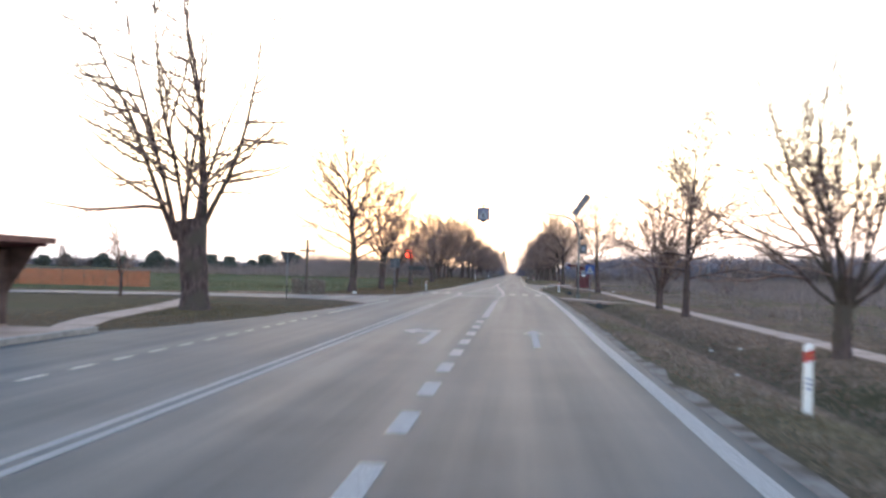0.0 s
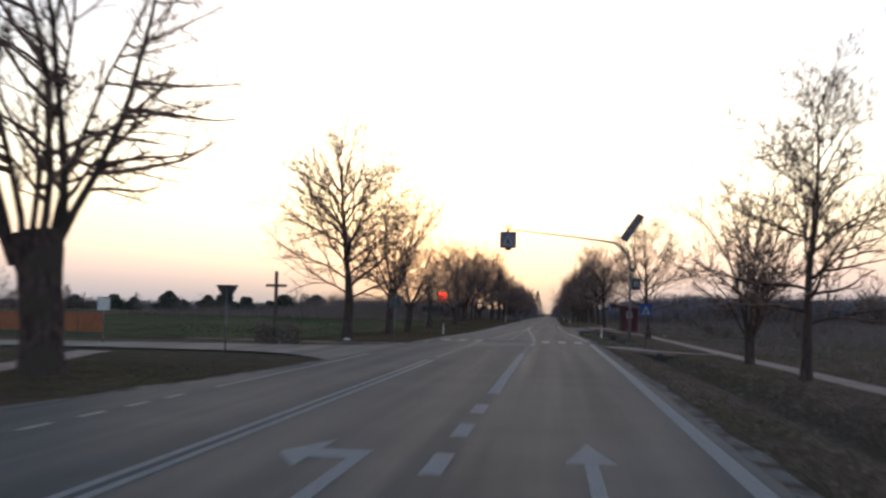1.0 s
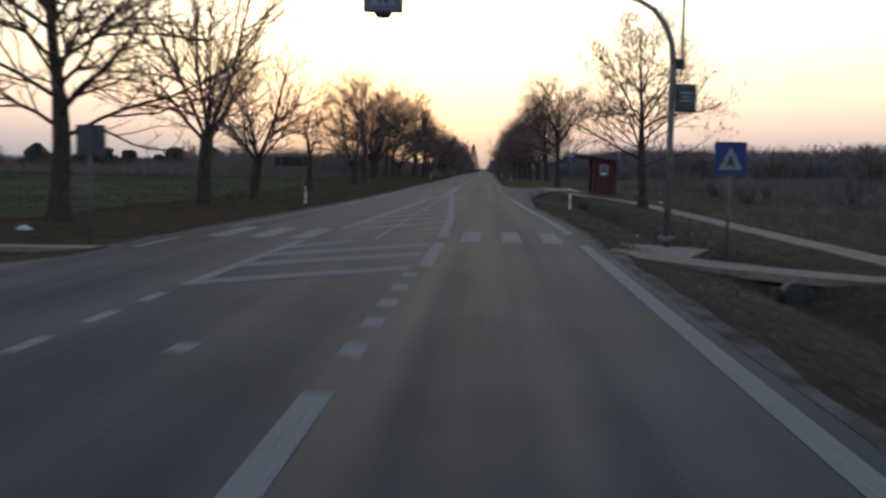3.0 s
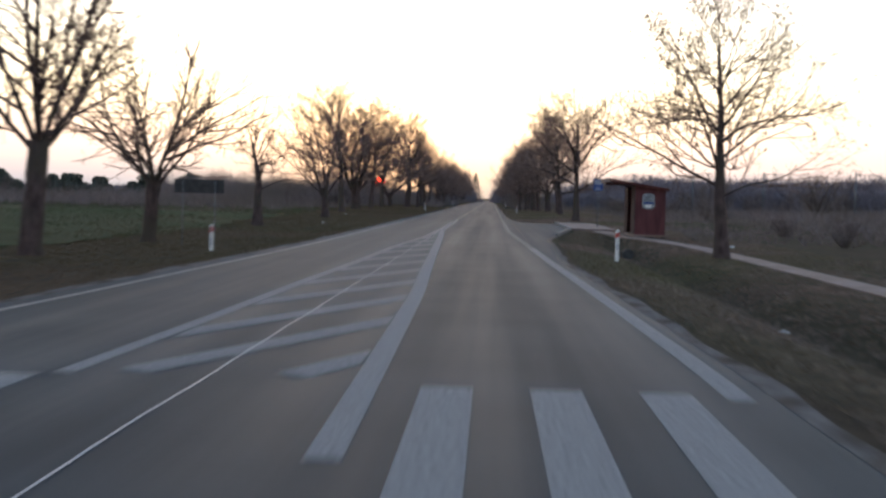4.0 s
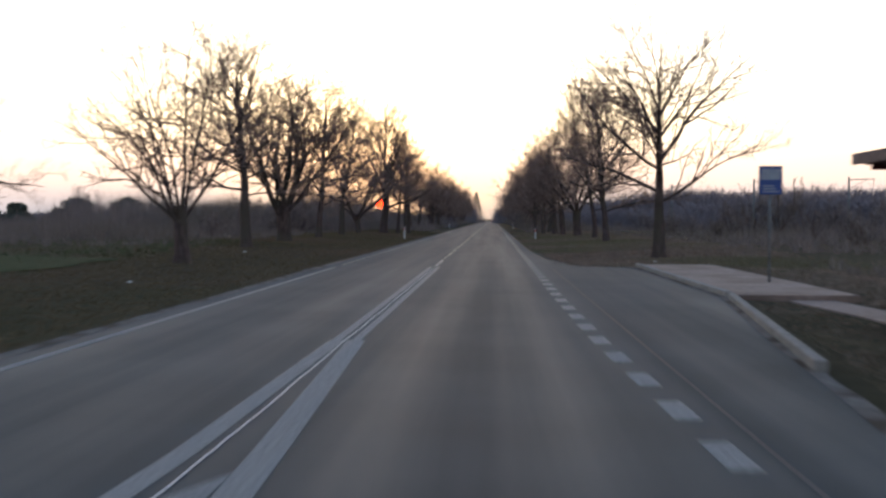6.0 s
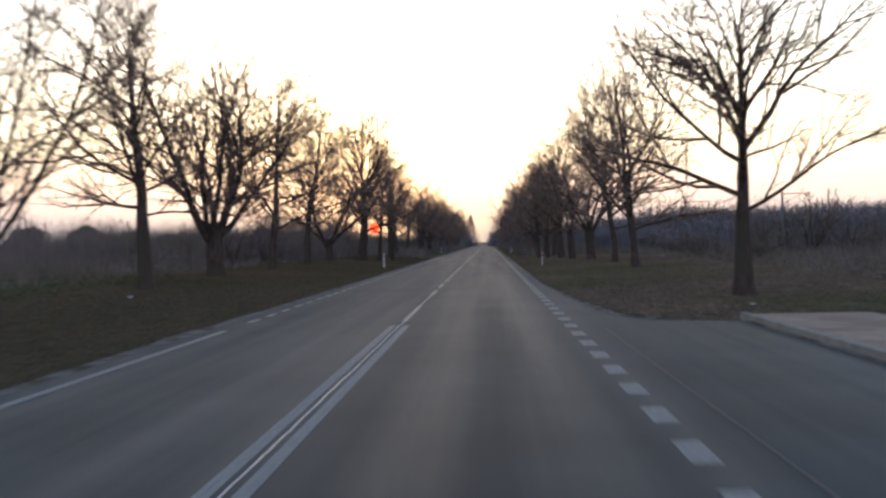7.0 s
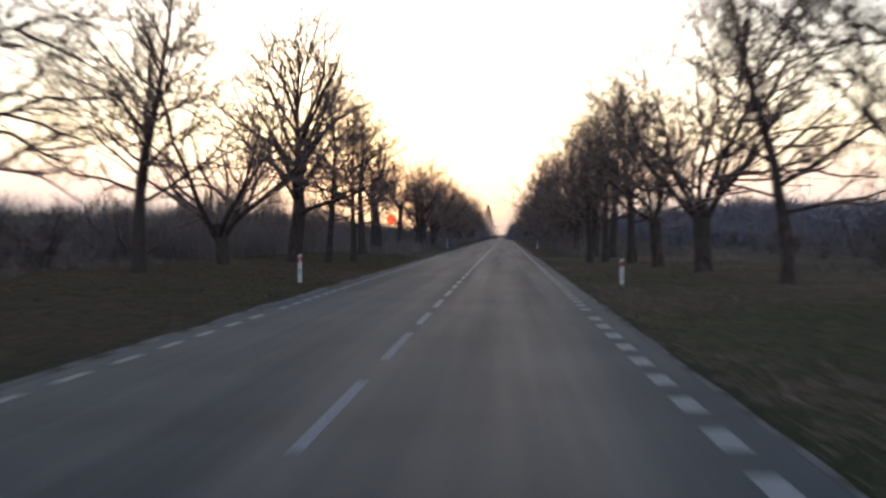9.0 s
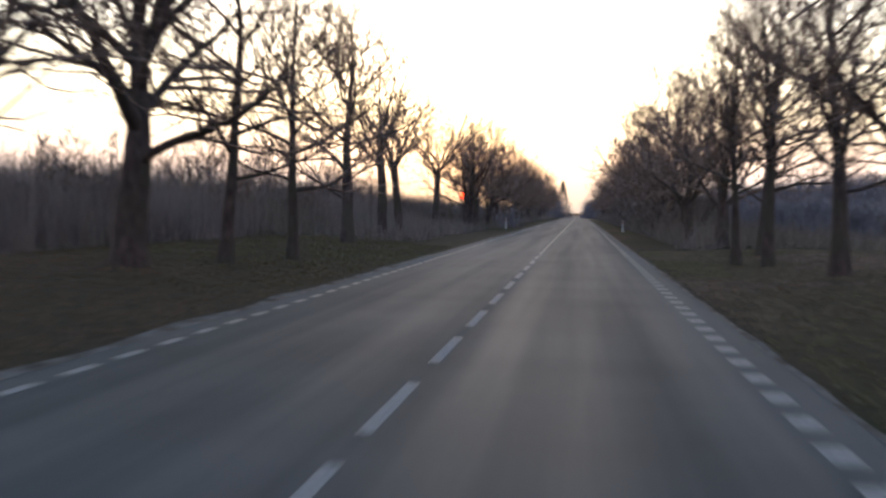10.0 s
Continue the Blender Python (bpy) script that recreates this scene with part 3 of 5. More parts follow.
wob = np.array([noise.noise((0.0, v * 0.35, 9.0)) * 0.035 + noise.noise((3.0, v * 1.3, 2.0)) * 0.012 + noise.noise((6.0, v * 4.1, 7.0)) * 0.012 for v in sm])
structure("bitumen_seam_sheen", strip_mesh("bitumen_seam_sheen", sm, wob - 0.0115, wob + 0.0115, 0.009), TAR_SHEEN, "narrow bitumen seam painted pale for its sky sheen", "road seam")


# ---------------------------------------------------------------- trees
def unit(v):
    return v / np.maximum(np.linalg.norm(v, axis=-1, keepdims=True), 1e-9)


def sweep(rng, S, D, L, m, wob, lift, arc=0.4):
    """Branch centre lines: n branches of m segments that wander and bend upwards."""
    P = [S]
    d = unit(D)
    bend = rng.normal(0, wob * arc, d.shape)
    for k in range(m):
        if k == m // 2:
            bend = -bend * rng.uniform(0.2, 1.3, (len(d), 1))
        d = unit(d + bend + rng.normal(0, wob, d.shape) + np.array([0, 0, 1.0]) * lift)
        P.append(P[-1] + d * (L / m)[:, None])
    return np.stack(P, 1)


def tubes(P, R, sides):
    """Vertices and quads of tapered tubes round centre lines P with radii R."""
    n, m, _ = P.shape
    T = unit(np.gradient(P, axis=1))
    ref = np.where(np.abs(T[:, :1, 2:]) > 0.8, np.array([1.0, 0.1, 0]), np.array([0, 0, 1.0]))
    U = unit(np.cross(T, np.broadcast_to(ref, T.shape)))
    W = np.cross(T, U)
    a = np.arange(sides) * 2 * np.pi / sides
    V = P[:, :, None] + R[:, :, None, None] * (U[:, :, None] * np.cos(a)[:, None] + W[:, :, None] * np.sin(a)[:, None])
    base = (np.arange(n)[:, None, None] * m + np.arange(m - 1)[None, :, None]) * sides
    k = np.arange(sides)[None, None]
    k2 = (np.arange(sides) + 1) % sides
    Q = np.stack([base + k, base + k2, base + sides + k2, base + sides + k], -1).reshape(-1, 4)
    return V.reshape(-1, 3), Q


def ribbons(P, R):
    """Narrow tapered blades for the finest far twigs."""
    V, Q = tubes(P, R, 2)
    return V, Q[::2]


def fork(rng, P, R, L, per, f0, f1, a0, a1, ratio, up=0.12):
    """Children of the branches P: start, direction, length, radius."""
    n, m, _ = P.shape
    f = (np.arange(per)[None] + rng.uniform(0, 1, (n, per))) / per
    f = f0 + (f1 - f0) * f
    g = f * (m - 1)
    i = np.minimum(g.astype(int), m - 2)
    w = (g - i)[..., None]
    r = np.arange(n)[:, None]
    S = P[r, i] * (1 - w) + P[r, i + 1] * w
    T = unit(P[r, i + 1] - P[r, i])
    rad = R[r, i] * (1 - w[..., 0]) + R[r, i + 1] * w[..., 0]
    side = unit(np.cross(T, rng.normal(0, 1, T.shape)))
    ang = np.radians(rng.uniform(a0, a1, f.shape))[..., None]
    D = unit(T * np.cos(ang) + side * np.sin(ang) + np.array([0, 0, up]))
    ln = L[:, None] * ratio * (1.1 - 0.65 * f) * rng.uniform(0.45, 1.3, f.shape)
    return S.reshape(-1, 3), D.reshape(-1, 3), ln.ravel(), rad.ravel()


def taper(r0, m, end):
    t = np.linspace(0, 1, m + 1)
    return r0[:, None] * (1 - t * (1 - end))[None]


def tree(x, y, z, H, crown, r, first, kind="leader", limbs=12, seed=1, lean=(0, 0), twist=0.12, dense=(8, 5, 4), seeds=0, limb_up=0.022, group="roadside trees", label="bare leafless roadside tree on the grass verge", far=False, skew=0.0, spread=0.0, steep=None, side=(30, 66, 0.58), thin=1.0, fine=1.22, low_up=0.10, outward=0.4, rise=20, dome=0.5, swell=0.0):
    """A bare tree: trunk, main limbs and a crown of twigs.  kind leader: one stem to the top; multi: stems that part above a short bole."""
    rng = np.random.RandomState(seed)
    e = thing("tree", x, y, z, 0, label, "tree", group)
    sides = 7 if far else 12
    if kind == "leader":
        m = 14
        P = sweep(rng, np.zeros((1, 3)), np.array([[lean[0], lean[1], 1.0]]), np.array([H * 0.93]), m, 0.04, 0.04, 0.25)
        t = np.linspace(0, 1, m + 1)
        R = (r * (1 - 0.96 * t ** 0.85) + 0.012)[None]
    else:
        m = 7
        P = sweep(rng, np.zeros((1, 3)), np.array([[lean[0], lean[1], 1.0]]), np.array([first]), m, 0.03, 0.03)
        t = np.linspace(0, 1, m + 1)
        R = (r * (1 - 0.18 * t + 0.10 * t ** 4 + swell * t ** 1.5))[None]
    R = R * rng.uniform(0.94, 1.06, R.shape)
    R[0, 0] *= 1.35
    P[0, 0, 2] -= 0.35
    V, Q = tubes(P, R, sides)
    V += rng.normal(0, 0.012 * r / 0.3, V.shape)
    part_mesh("trunk", mesh_np("trunk", V, Q), BARK, e)
    if kind == "leader":
        u = (np.arange(limbs) + rng.uniform(0.0, 0.9, limbs)) / limbs * 0.95
        u[0] = 0.0
        h = (first + u * (H - first)) / H
        g = h * m
        i = np.minimum(g.astype(int), m - 1)
        w = (g - i)[:, None]
        S = P[0, i] * (1 - w) + P[0, i + 1] * w
        az = np.arange(limbs) * 2.4 + rng.uniform(-0.5, 0.5, limbs)
        el = np.radians(rise + 42 * u + rng.uniform(-12, 12, limbs) + np.where(np.arange(limbs) % 4 == 2, 14, 0))
        el = np.maximum(el, radians(13))
        D = np.stack([np.cos(az) * np.cos(el) + 0.5 * skew, np.sin(az) * np.cos(el), np.sin(el)], 1)
        L = crown * (1.0 - dome * u) * rng.uniform(0.8, 1.15, limbs) * (1 + skew * np.cos(az))
        r0 = np.minimum(R[0, i] * 0.5, (0.020 + 0.0115 * L) * np.where(np.arange(limbs) % 4 == 2, 1.5, rng.uniform(0.6, 1.05, limbs))) * thin
    else:
        az = np.arange(limbs) * 2 * np.pi / limbs + rng.uniform(-0.35, 0.35, limbs)
        el = np.radians(np.where(np.arange(limbs) % 3 == 0, rng.uniform(74, 86, limbs) - 30 * spread, rng.uniform(38, 66, limbs) - 14 * spread))
        if steep:
            el = np.radians(rng.uniform(steep[0], steep[1], limbs))
        D = np.stack([np.cos(az) * np.cos(el) + skew * 0.4, np.sin(az) * np.cos(el), np.sin(el)], 1)
        hgt = first * (0.86 + 0.14 * rng.uniform(0, 1, limbs))
        out = 0.62 * r * (1 + swell) if steep else 0.5 * r * np.cos(el)
        S = np.stack([np.cos(az) * out + P[0, -1, 0], np.sin(az) * out + P[0, -1, 1], hgt - (0.5 if steep else 0.0)], 1)
        L = np.minimum((H - first) / np.maximum(np.sin(el), 0.5), crown / np.maximum(np.cos(el), 0.2)) * 0.82 * rng.uniform(0.85, 1.08, limbs)
        r0 = np.full(limbs, r * (0.30 if limbs > 8 else 0.38 if limbs > 5 else 0.5)) * rng.uniform(0.6, 1.05, limbs) * thin
    m1 = 9
    P1 = sweep(rng, S, D, L, m1, twist * 0.75, limb_up, 0.3)
    R1 = taper(r0, m1, 0.14)
    V, Q = tubes(P1, R1, 5 if far else 7)
    if far:
        part_mesh("limb_frame", mesh_np("limb_frame", V, Q), BARK, e, "main limbs")
    else:
        nv, nq = V.reshape(limbs, -1, 3), Q.reshape(limbs, -1, 4)
        for b in range(limbs):
            part_mesh("limb", mesh_np("limb", nv[b], nq[b] - nq[b].min()), BARK, e)
    c2, c3, c4 = dense
    fat = 1.5 if far else fine
    S2, D2, L2, q2 = fork(rng, P1, R1, L, c2, 0.12, 0.98, side[0], side[1], side[2], low_up)
    L2 = np.maximum(L2, 0.6)
    D2 = unit(D2 + outward * unit(S2 * [1, 1, 0] + rng.normal(0, 0.02, S2.shape) * [1, 1, 0]))
    D2[:, 2] = np.maximum(D2[:, 2], -0.02)
    P2 = sweep(rng, S2, D2, L2, 6, twist, 0.03)
    R2 = taper(np.minimum(q2 * 0.62, 0.014 + 0.010 * L2), 6, 0.35) * fat
    VV, QQ, off = [], [], 0
    sets = [(P2, R2, 4)]
    S3, D3, L3, q3 = fork(rng, P2, R2, L2, c3, 0.12, 1.0, 28, 66, 0.55, 0.08)
    L3 = np.maximum(L3, 0.42)
    D3[:, 2] = np.maximum(D3[:, 2], -0.2)
    P3 = sweep(rng, S3, D3, L3, 3, twist * 1.2, 0.03)
    R3 = taper(np.minimum(q3 * 0.75, 0.011 + 0.005 * L3), 3, 0.55) * fat
    sets.append((P3, R3, 3))
    if c4:
        S4, D4, L4, q4 = fork(rng, P3, R3, L3, c4, 0.2, 1.0, 25, 66, 0.62, 0.06)
        L4 = np.maximum(L4, 0.3)
        P4 = sweep(rng, S4, D4, L4, 1, twist * 1.1, 0.03)
        R4 = np.maximum(taper(np.minimum(q4 * 0.85, 0.0095), 1, 0.7), 0.0065) * fat
        sets.append((P4, R4, 2))
    for p_, r_, s_ in sets:
        v, q = ribbons(p_, r_ * 1.2) if s_ == 2 or (far and s_ == 3) else tubes(p_, r_, s_)
        VV.append(v)
        QQ.append(q + off)
        off += len(v)
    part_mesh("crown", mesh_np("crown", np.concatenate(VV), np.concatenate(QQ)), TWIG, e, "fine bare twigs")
    if seeds:
        tips = sets[-1][0][:, -1]
        tips = tips[rng.permutation(len(tips))[:seeds]]
        k = np.arange(len(tips))
        sz = rng.uniform(0.02, 0.055, (len(tips), 1))
        dirs = np.stack([rng.normal(0, 0.35, len(tips)), rng.normal(0, 0.35, len(tips)), -np.ones(len(tips))], 1)
        a = unit(np.cross(dirs, rng.normal(0, 1, dirs.shape)))
        b = unit(np.cross(dirs, a))
        V = np.concatenate([tips, tips + dirs * sz * 1.5 + a * sz * 0.6, tips + dirs * sz * 1.5 + b * sz * 0.6, tips + dirs * sz * 1.5 - (a + b) * sz * 0.5, tips + dirs * sz * 3.2])
        n_ = len(tips)
        tr = np.concatenate([np.stack([k, k + n_, k + 2 * n_], 1), np.stack([k, k + 2 * n_, k + 3 * n_], 1), np.stack([k, k + 3 * n_, k + n_], 1),
                             np.stack([k + 4 * n_, k + 2 * n_, k + n_], 1), np.stack([k + 4 * n_, k + 3 * n_, k + 2 * n_], 1), np.stack([k + 4 * n_, k + n_, k + 3 * n_], 1)])
        part_mesh("seed_foliage", mesh_np("seed_cluster_foliage", V, None, tr), SEED, e, "dry brown seed clusters")
    return e


OLD = "old bare tree with a thick bole parting into many upright stems"
tree(-11.5, 48.8, -0.08, 17.6, 6.4, 0.56, 3.75, "multi", 8, 11, twist=0.09, dense=(17, 6, 4), limb_up=0.02, steep=(69, 88), side=(50, 78, 0.36), low_up=0.05, outward=0.9, thin=0.85, fine=1.5, swell=0.5, skew=0.12, label="old pollarded bare tree with a thick swollen trunk on grass")
tree(10.83, 29.3, -0.3, 11.8, 5.3, 0.25, 2.1, "multi", 16, 12, twist=0.13, dense=(10, 6, 4), limb_up=0.03, thin=0.8, steep=(38, 86), side=(22, 54, 0.46), fine=1.25, label="low bare tree with a broad many-stemmed crown by the footpath")
tree(11.08, 68.3, -0.4, 10.3, 2.5, 0.24, 1.9, "multi", 11, 13, outward=0.15, twist=0.13, dense=(10, 6, 5), limb_up=0.03, steep=(50, 84), side=(22, 55, 0.5), fine=1.45, label="bare many-stemmed tree beside the footpath")
tree(10.93, 56.7, -0.3, 9.8, 4.3, 0.18, 2.0, "leader", 24, 14, twist=0.14, dense=(8, 5, 4), limb_up=0.03, fine=1.55, seeds=260, label="slender bare tree with hanging seed clusters by the footpath")
tree(11.15, 121.2, -0.2, 8.9, 5.6, 0.27, 2.3, "leader", 24, 15, limb_up=0.015, twist=0.15, thin=0.82, dense=(9, 6, 4), seeds=1800, label="bare spreading tree with hanging seed clusters near the bus stop")
tree(9.45, 170.8, 0.05, 8.6, 6.7, 0.29, 2.6, "leader", 16, 16, limb_up=0.008, twist=0.10, thin=1.3, dense=(10, 6, 4), rise=27, dome=0.45, label="tall bare tree with wide straight limbs beyond the bus stop")
tree(-11.3, 94.7, -0.25, 12.8, 6.9, 0.36, 2.9, "leader", 32, 17, limb_up=0.03, twist=0.14, dense=(11, 6, 5), dome=0.34, label="tall bare tree with low limbs spreading over the field")
tree(-10.85, 111.5, -0.3, 15.4, 4.4, 0.34, 3.4, "multi", 9, 18, twist=0.10, dense=(13, 7, 5), limb_up=0.07, label="tall bare tree forking into upright stems")
tree(-10.7, 122.3, -0.3, 9.2, 3.7, 0.29, 2.4, "multi", 9, 19, lean=(0.13, 0), twist=0.14, dense=(11, 6, 4), label="bare forked tree on the grass verge")
tree(-11.1, 145.0, -0.25, 5.9, 3.0, 0.33, 2.3, "leader", 14, 20, twist=0.24, dense=(6, 5, 3), lean=(0.04, 0), skew=0.35, dome=0.3, fine=1.3, label="thin crooked bare tree with few branches")
tree(-9.7, 162.5, 0.1, 12.0, 5.6, 0.30, 2.1, "multi", 9, 47, limb_up=0.015, twist=0.13, dense=(10, 6, 4), thin=0.8, skew=-0.15, steep=(30, 80), label="tall bare tree parting low into two spreading stems")
tree(-10.4, 177.0, 0.15, 10.2, 6.2, 0.30, 2.9, "leader", 25, 21, limb_up=0.01, thin=0.85, twist=0.17, dense=(10, 6, 4), skew=-0.2, label="tall bare tree with drooping limbs on the verge")
tree(-10.5, 187.8, 0.3, 11.8, 6.6, 0.46, 2.5, "multi", 12, 22, twist=0.17, dense=(13, 7, 6), limb_up=0.045, steep=(40, 86), thin=1.05, label=OLD)
tree(-10.4, 200.7, 0.3, 11.2, 5.2, 0.24, 2.5, "leader", 22, 23, twist=0.18, dense=(10, 6, 5))
tree(-10.6, 214.8, 0.3, 10.3, 5.0, 0.27, 2.6, "leader", 22, 24, twist=0.18, dense=(10, 6, 5))
tree(-10.5, 225.8, 0.25, 11.0, 5.6, 0.30, 1.9, "multi", 5, 25, twist=0.16, dense=(13, 6, 5), lean=(-0.1, 0), steep=(46, 70), thin=1.1)
tree(-8.95, 234.0, 0.2, 9.7, 6.4, 0.44, 2.7, "leader", 20, 49, twist=0.15, dense=(10, 6, 5), thin=1.6, limb_up=0.015, rise=33, dome=0.25, label="old bare tree with a thick trunk and long sweeping limbs")
tree(-7.8, 237.8, 0.2, 9.4, 4.4, 0.20, 2.4, "leader", 20, 27, twist=0.18, dense=(8, 5, 4))
tree(-7.0, 241.8, 0.2, 8.8, 4.2, 0.18, 2.2, "leader", 20, 28, twist=0.18, dense=(8, 5, 3))
tree(9.95, 199.0, 0.15, 10.6, 7.2, 0.25, 2.2, "leader", 24, 29, twist=0.14, dense=(10, 6, 5), dome=0.4, skew=0.08, label="bare tree with long limbs sweeping over the field")
tree(10.4, 213.0, 0.2, 11.2, 5.2, 0.23, 2.4, "leader", 24, 30, twist=0.16, dense=(10, 6, 5))
tree(9.9, 225.0, 0.15, 11.5, 5.8, 0.40, 2.3, "multi", 8, 31, twist=0.18, dense=(13, 6, 5), spread=0.3, label=OLD)
tree(9.0, 232.3, 0.25, 10.6, 4.8, 0.30, 2.4, "multi", 6, 32, twist=0.19, dense=(13, 6, 5), lean=(-0.1, 0), spread=0.3)
tree(8.6, 240.0, 0.25, 9.8, 4.8, 0.27, 2.3, "leader", 22, 33, twist=0.18, dense=(9, 5, 3))
tree(7.7, 246.2, 0.3, 8.6, 4.0, 0.20, 2.4, "leader", 20, 34, twist=0.18, dense=(8, 5, 3))
tree(6.9, 248.0, 0.3, 8.0, 3.8, 0.16, 2.3, "leader", 18, 35, twist=0.18, dense=(8, 5, 3))
tree(-19.2, 60.9, -0.35, 5.6, 1.7, 0.10, 1.4, "multi", 5, 36, twist=0.14, dense=(7, 5, 2), group="", label="small bare sapling at the edge of the field")
tree(-24.0, 55.0, -0.4, 3.4, 1.2, 0.07, 0.9, "multi", 5, 37, twist=0.14, dense=(7, 5, 2), group="", label="small bare sapling at the edge of the field")

# the avenue goes on: alike trees that close in towards the horizon
FAR = [tree(300 + 40 * k, -300, 0, H, cr, rr, ff, kd, nl, 60 + k, twist=0.17, dense=(9, 6, 4), far=True, group="trees of the far avenue", label="distant bare avenue tree beside the road")
       for k, (H, cr, rr, ff, kd, nl) in enumerate([(10.5, 5.4, 0.3, 2.0, "leader", 16), (9.8, 5.2, 0.36, 2.0, "multi", 10), (11.0, 5.2, 0.28, 2.2, "multi", 8), (9.2, 4.8, 0.3, 1.9, "multi", 9)])]
rng = random.Random(5)
row = []
for side in (-1, 1):
    yv = 256.0
    while yv < 560:
        row.append((side * (8.2 + rng.uniform(-0.5, 0.7)), yv + rng.uniform(-1.5, 1.5)))
        yv += 8.5 if yv < 400 else 14
row = [(a, b) for a, b in row if not (a < 0 and 264 < b < 304)]
for k, (tx_, tv) in enumerate(row):
    m_ = pose(tx_, tv, 0.2, 0, 0, rng.uniform(0, 360)) 
    s_ = rng.uniform(0.88, 1.08)
    base_tree = FAR[k % 4]
    if k < 4:
        base_tree.matrix_world = m_
    else:
        copy_thing(base_tree, m_ @ Matrix.Diagonal((s_, s_, s_, 1)))


for hx_, hy_, hk in ((-8.9, 268.0, 0), (-9.3, 276.5, 1), (-9.0, 290.5, 2), (-8.0, 307.0, 3)):
    tree(hx_, hy_, 0.2, 10.2 - 0.4 * hk, 4.8, 0.26, 4.3, "multi", 8, 80 + hk, twist=0.17, dense=(8, 5, 3), far=True, group="trees of the far avenue", label="distant bare avenue tree with a high crown")

for k in range(44):
    sx_, sy_ = -rng.uniform(14.5, 24.0) - 0.03 * max(0, k - 24), 246 + 2.6 * k + rng.uniform(-2, 2)
    s_ = (1.7 + 0.092 * (2 - sx_)) / 10.5 * rng.uniform(0.75, 1.0)
    copy_thing(FAR[k % 4], pose(sx_, sy_, 0.0, 0, 0, rng.uniform(0, 360)) @ Matrix.Diagonal((s_ * 1.5, s_ * 1.5, s_, 1)))

for k in range(22):
    s_, sx_, sy_, turn_ = rng.uniform(0.5, 0.68), -rng.uniform(22, 31), 284 + 2.8 * k + rng.uniform(-2, 2), rng.uniform(0, 360)
    if -10 < sy_ - (2.6 - sx_) / 0.0963 < 28:
        continue
    copy_thing(FAR[k % 4], pose(sx_, sy_, 0.0, 0, 0, turn_) @ Matrix.Diagonal((s_ * 1.2, s_ * 1.2, s_, 1)))

# bare bushes and small trees on the fields behind the avenue
def bush(x, y, H, w, seed):
    """A bare shrub: many stems from the ground and a dense round crown of twigs."""
    rng = np.random.RandomState(seed)
    e = thing("bush", x, y, float(ground_z(x, y)), 0, "dense bare brown bush on the field edge", "bush", "bushes on the fields")
    n_ = 9
    az = np.arange(n_) * 2.4 + rng.uniform(-0.5, 0.5, n_)
    el = np.radians(rng.uniform(40, 86, n_))
    D = np.stack([np.cos(az) * np.cos(el), np.sin(az) * np.cos(el), np.sin(el)], 1)
    L = np.minimum(H / np.sin(el), w / np.maximum(np.cos(el), 0.1)) * rng.uniform(0.7, 1.0, n_)
    P1 = sweep(rng, np.stack([az * 0, az * 0, az * 0 - 0.2], 1) + rng.normal(0, 0.12, (n_, 3)) * [1, 1, 0], D, L, 6, 0.14, 0.04)
    R1 = taper(0.02 + 0.012 * L, 6, 0.2)
    V, Q = tubes(P1, R1, 5)
    part_mesh("limb_frame", mesh_np("limb_frame", V, Q), BARK, e)
    S2, D2, L2, q2 = fork(rng, P1, R1, L, 10, 0.1, 1.0, 25, 65, 0.5, 0.15)
    P2 = sweep(rng, S2, D2, np.maximum(L2, 0.4), 4, 0.2, 0.05)
    R2 = taper(np.full(len(L2), 0.022), 4, 0.4)
    S3, D3, L3, q3 = fork(rng, P2, R2, np.maximum(L2, 0.4), 5, 0.1, 1.0, 25, 70, 0.6, 0.1)
    P3 = sweep(rng, S3, D3, np.maximum(L3, 0.35), 2, 0.2, 0.05)
    R3 = taper(np.full(len(L3), 0.017), 2, 0.5)
    S4, D4, L4, q4 = fork(rng, P3, R3, np.maximum(L3, 0.35), 3, 0.2, 1.0, 25, 70, 0.7, 0.1)
    P4 = sweep(rng, S4, D4, np.maximum(L4, 0.25), 1, 0.2, 0.05)
    R4 = taper(np.full(len(L4), 0.012), 1, 0.6)
    VV, QQ, off = [], [], 0
    for p_, r_ in ((P2, R2), (P3, R3), (P4, R4)):
        v, q = ribbons(p_, r_ * 1.15)
        VV.append(v)
        QQ.append(q + off)
        off += len(v)
    part_mesh("crown", mesh_np("crown", np.concatenate(VV), np.concatenate(QQ)), SCRUB, e)
    return e


BUSHES = [bush(-23, 262, 3.4, 2.6, 301), bush(-31, 270, 4.6, 3.2, 302), bush(-36, 282, 5.2, 3.4, 303), bush(-16.5, 221, 2.4, 2.2, 304)]
rng = random.Random(12)
spots = [(-rng.uniform(15.5, 24) - 0.05 * k, 206 + 4.6 * k + rng.uniform(-1, 1)) for k in range(26)]
spots += [(-rng.uniform(26, 62), rng.uniform(225, 330)) for k in range(20)]
spots += [(rng.uniform(19, 34) + 0.06 * k, 222 + 4.6 * k + rng.uniform(-2, 2)) for k in range(24)]
spots += [(rng.uniform(36, 125), rng.uniform(235, 300)) for k in range(60)]
spots += [(rng.uniform(20, 46), rng.uniform(120, 215)) for k in range(12)]
spots += [(-rng.uniform(30, 120), rng.uniform(255, 330)) for k in range(26)]
spots += [(rng.uniform(7.6, 11.5), 288 + 4.2 * k + rng.uniform(-1.5, 1.5)) for k in range(40)]
spots += [(-rng.uniform(8.0, 12.0), 312 + 4.6 * k + rng.uniform(-1.5, 1.5)) for k in range(34)]
spots += [(-rng.uniform(17, 27), rng.uniform(236, 262)) for k in range(16)]
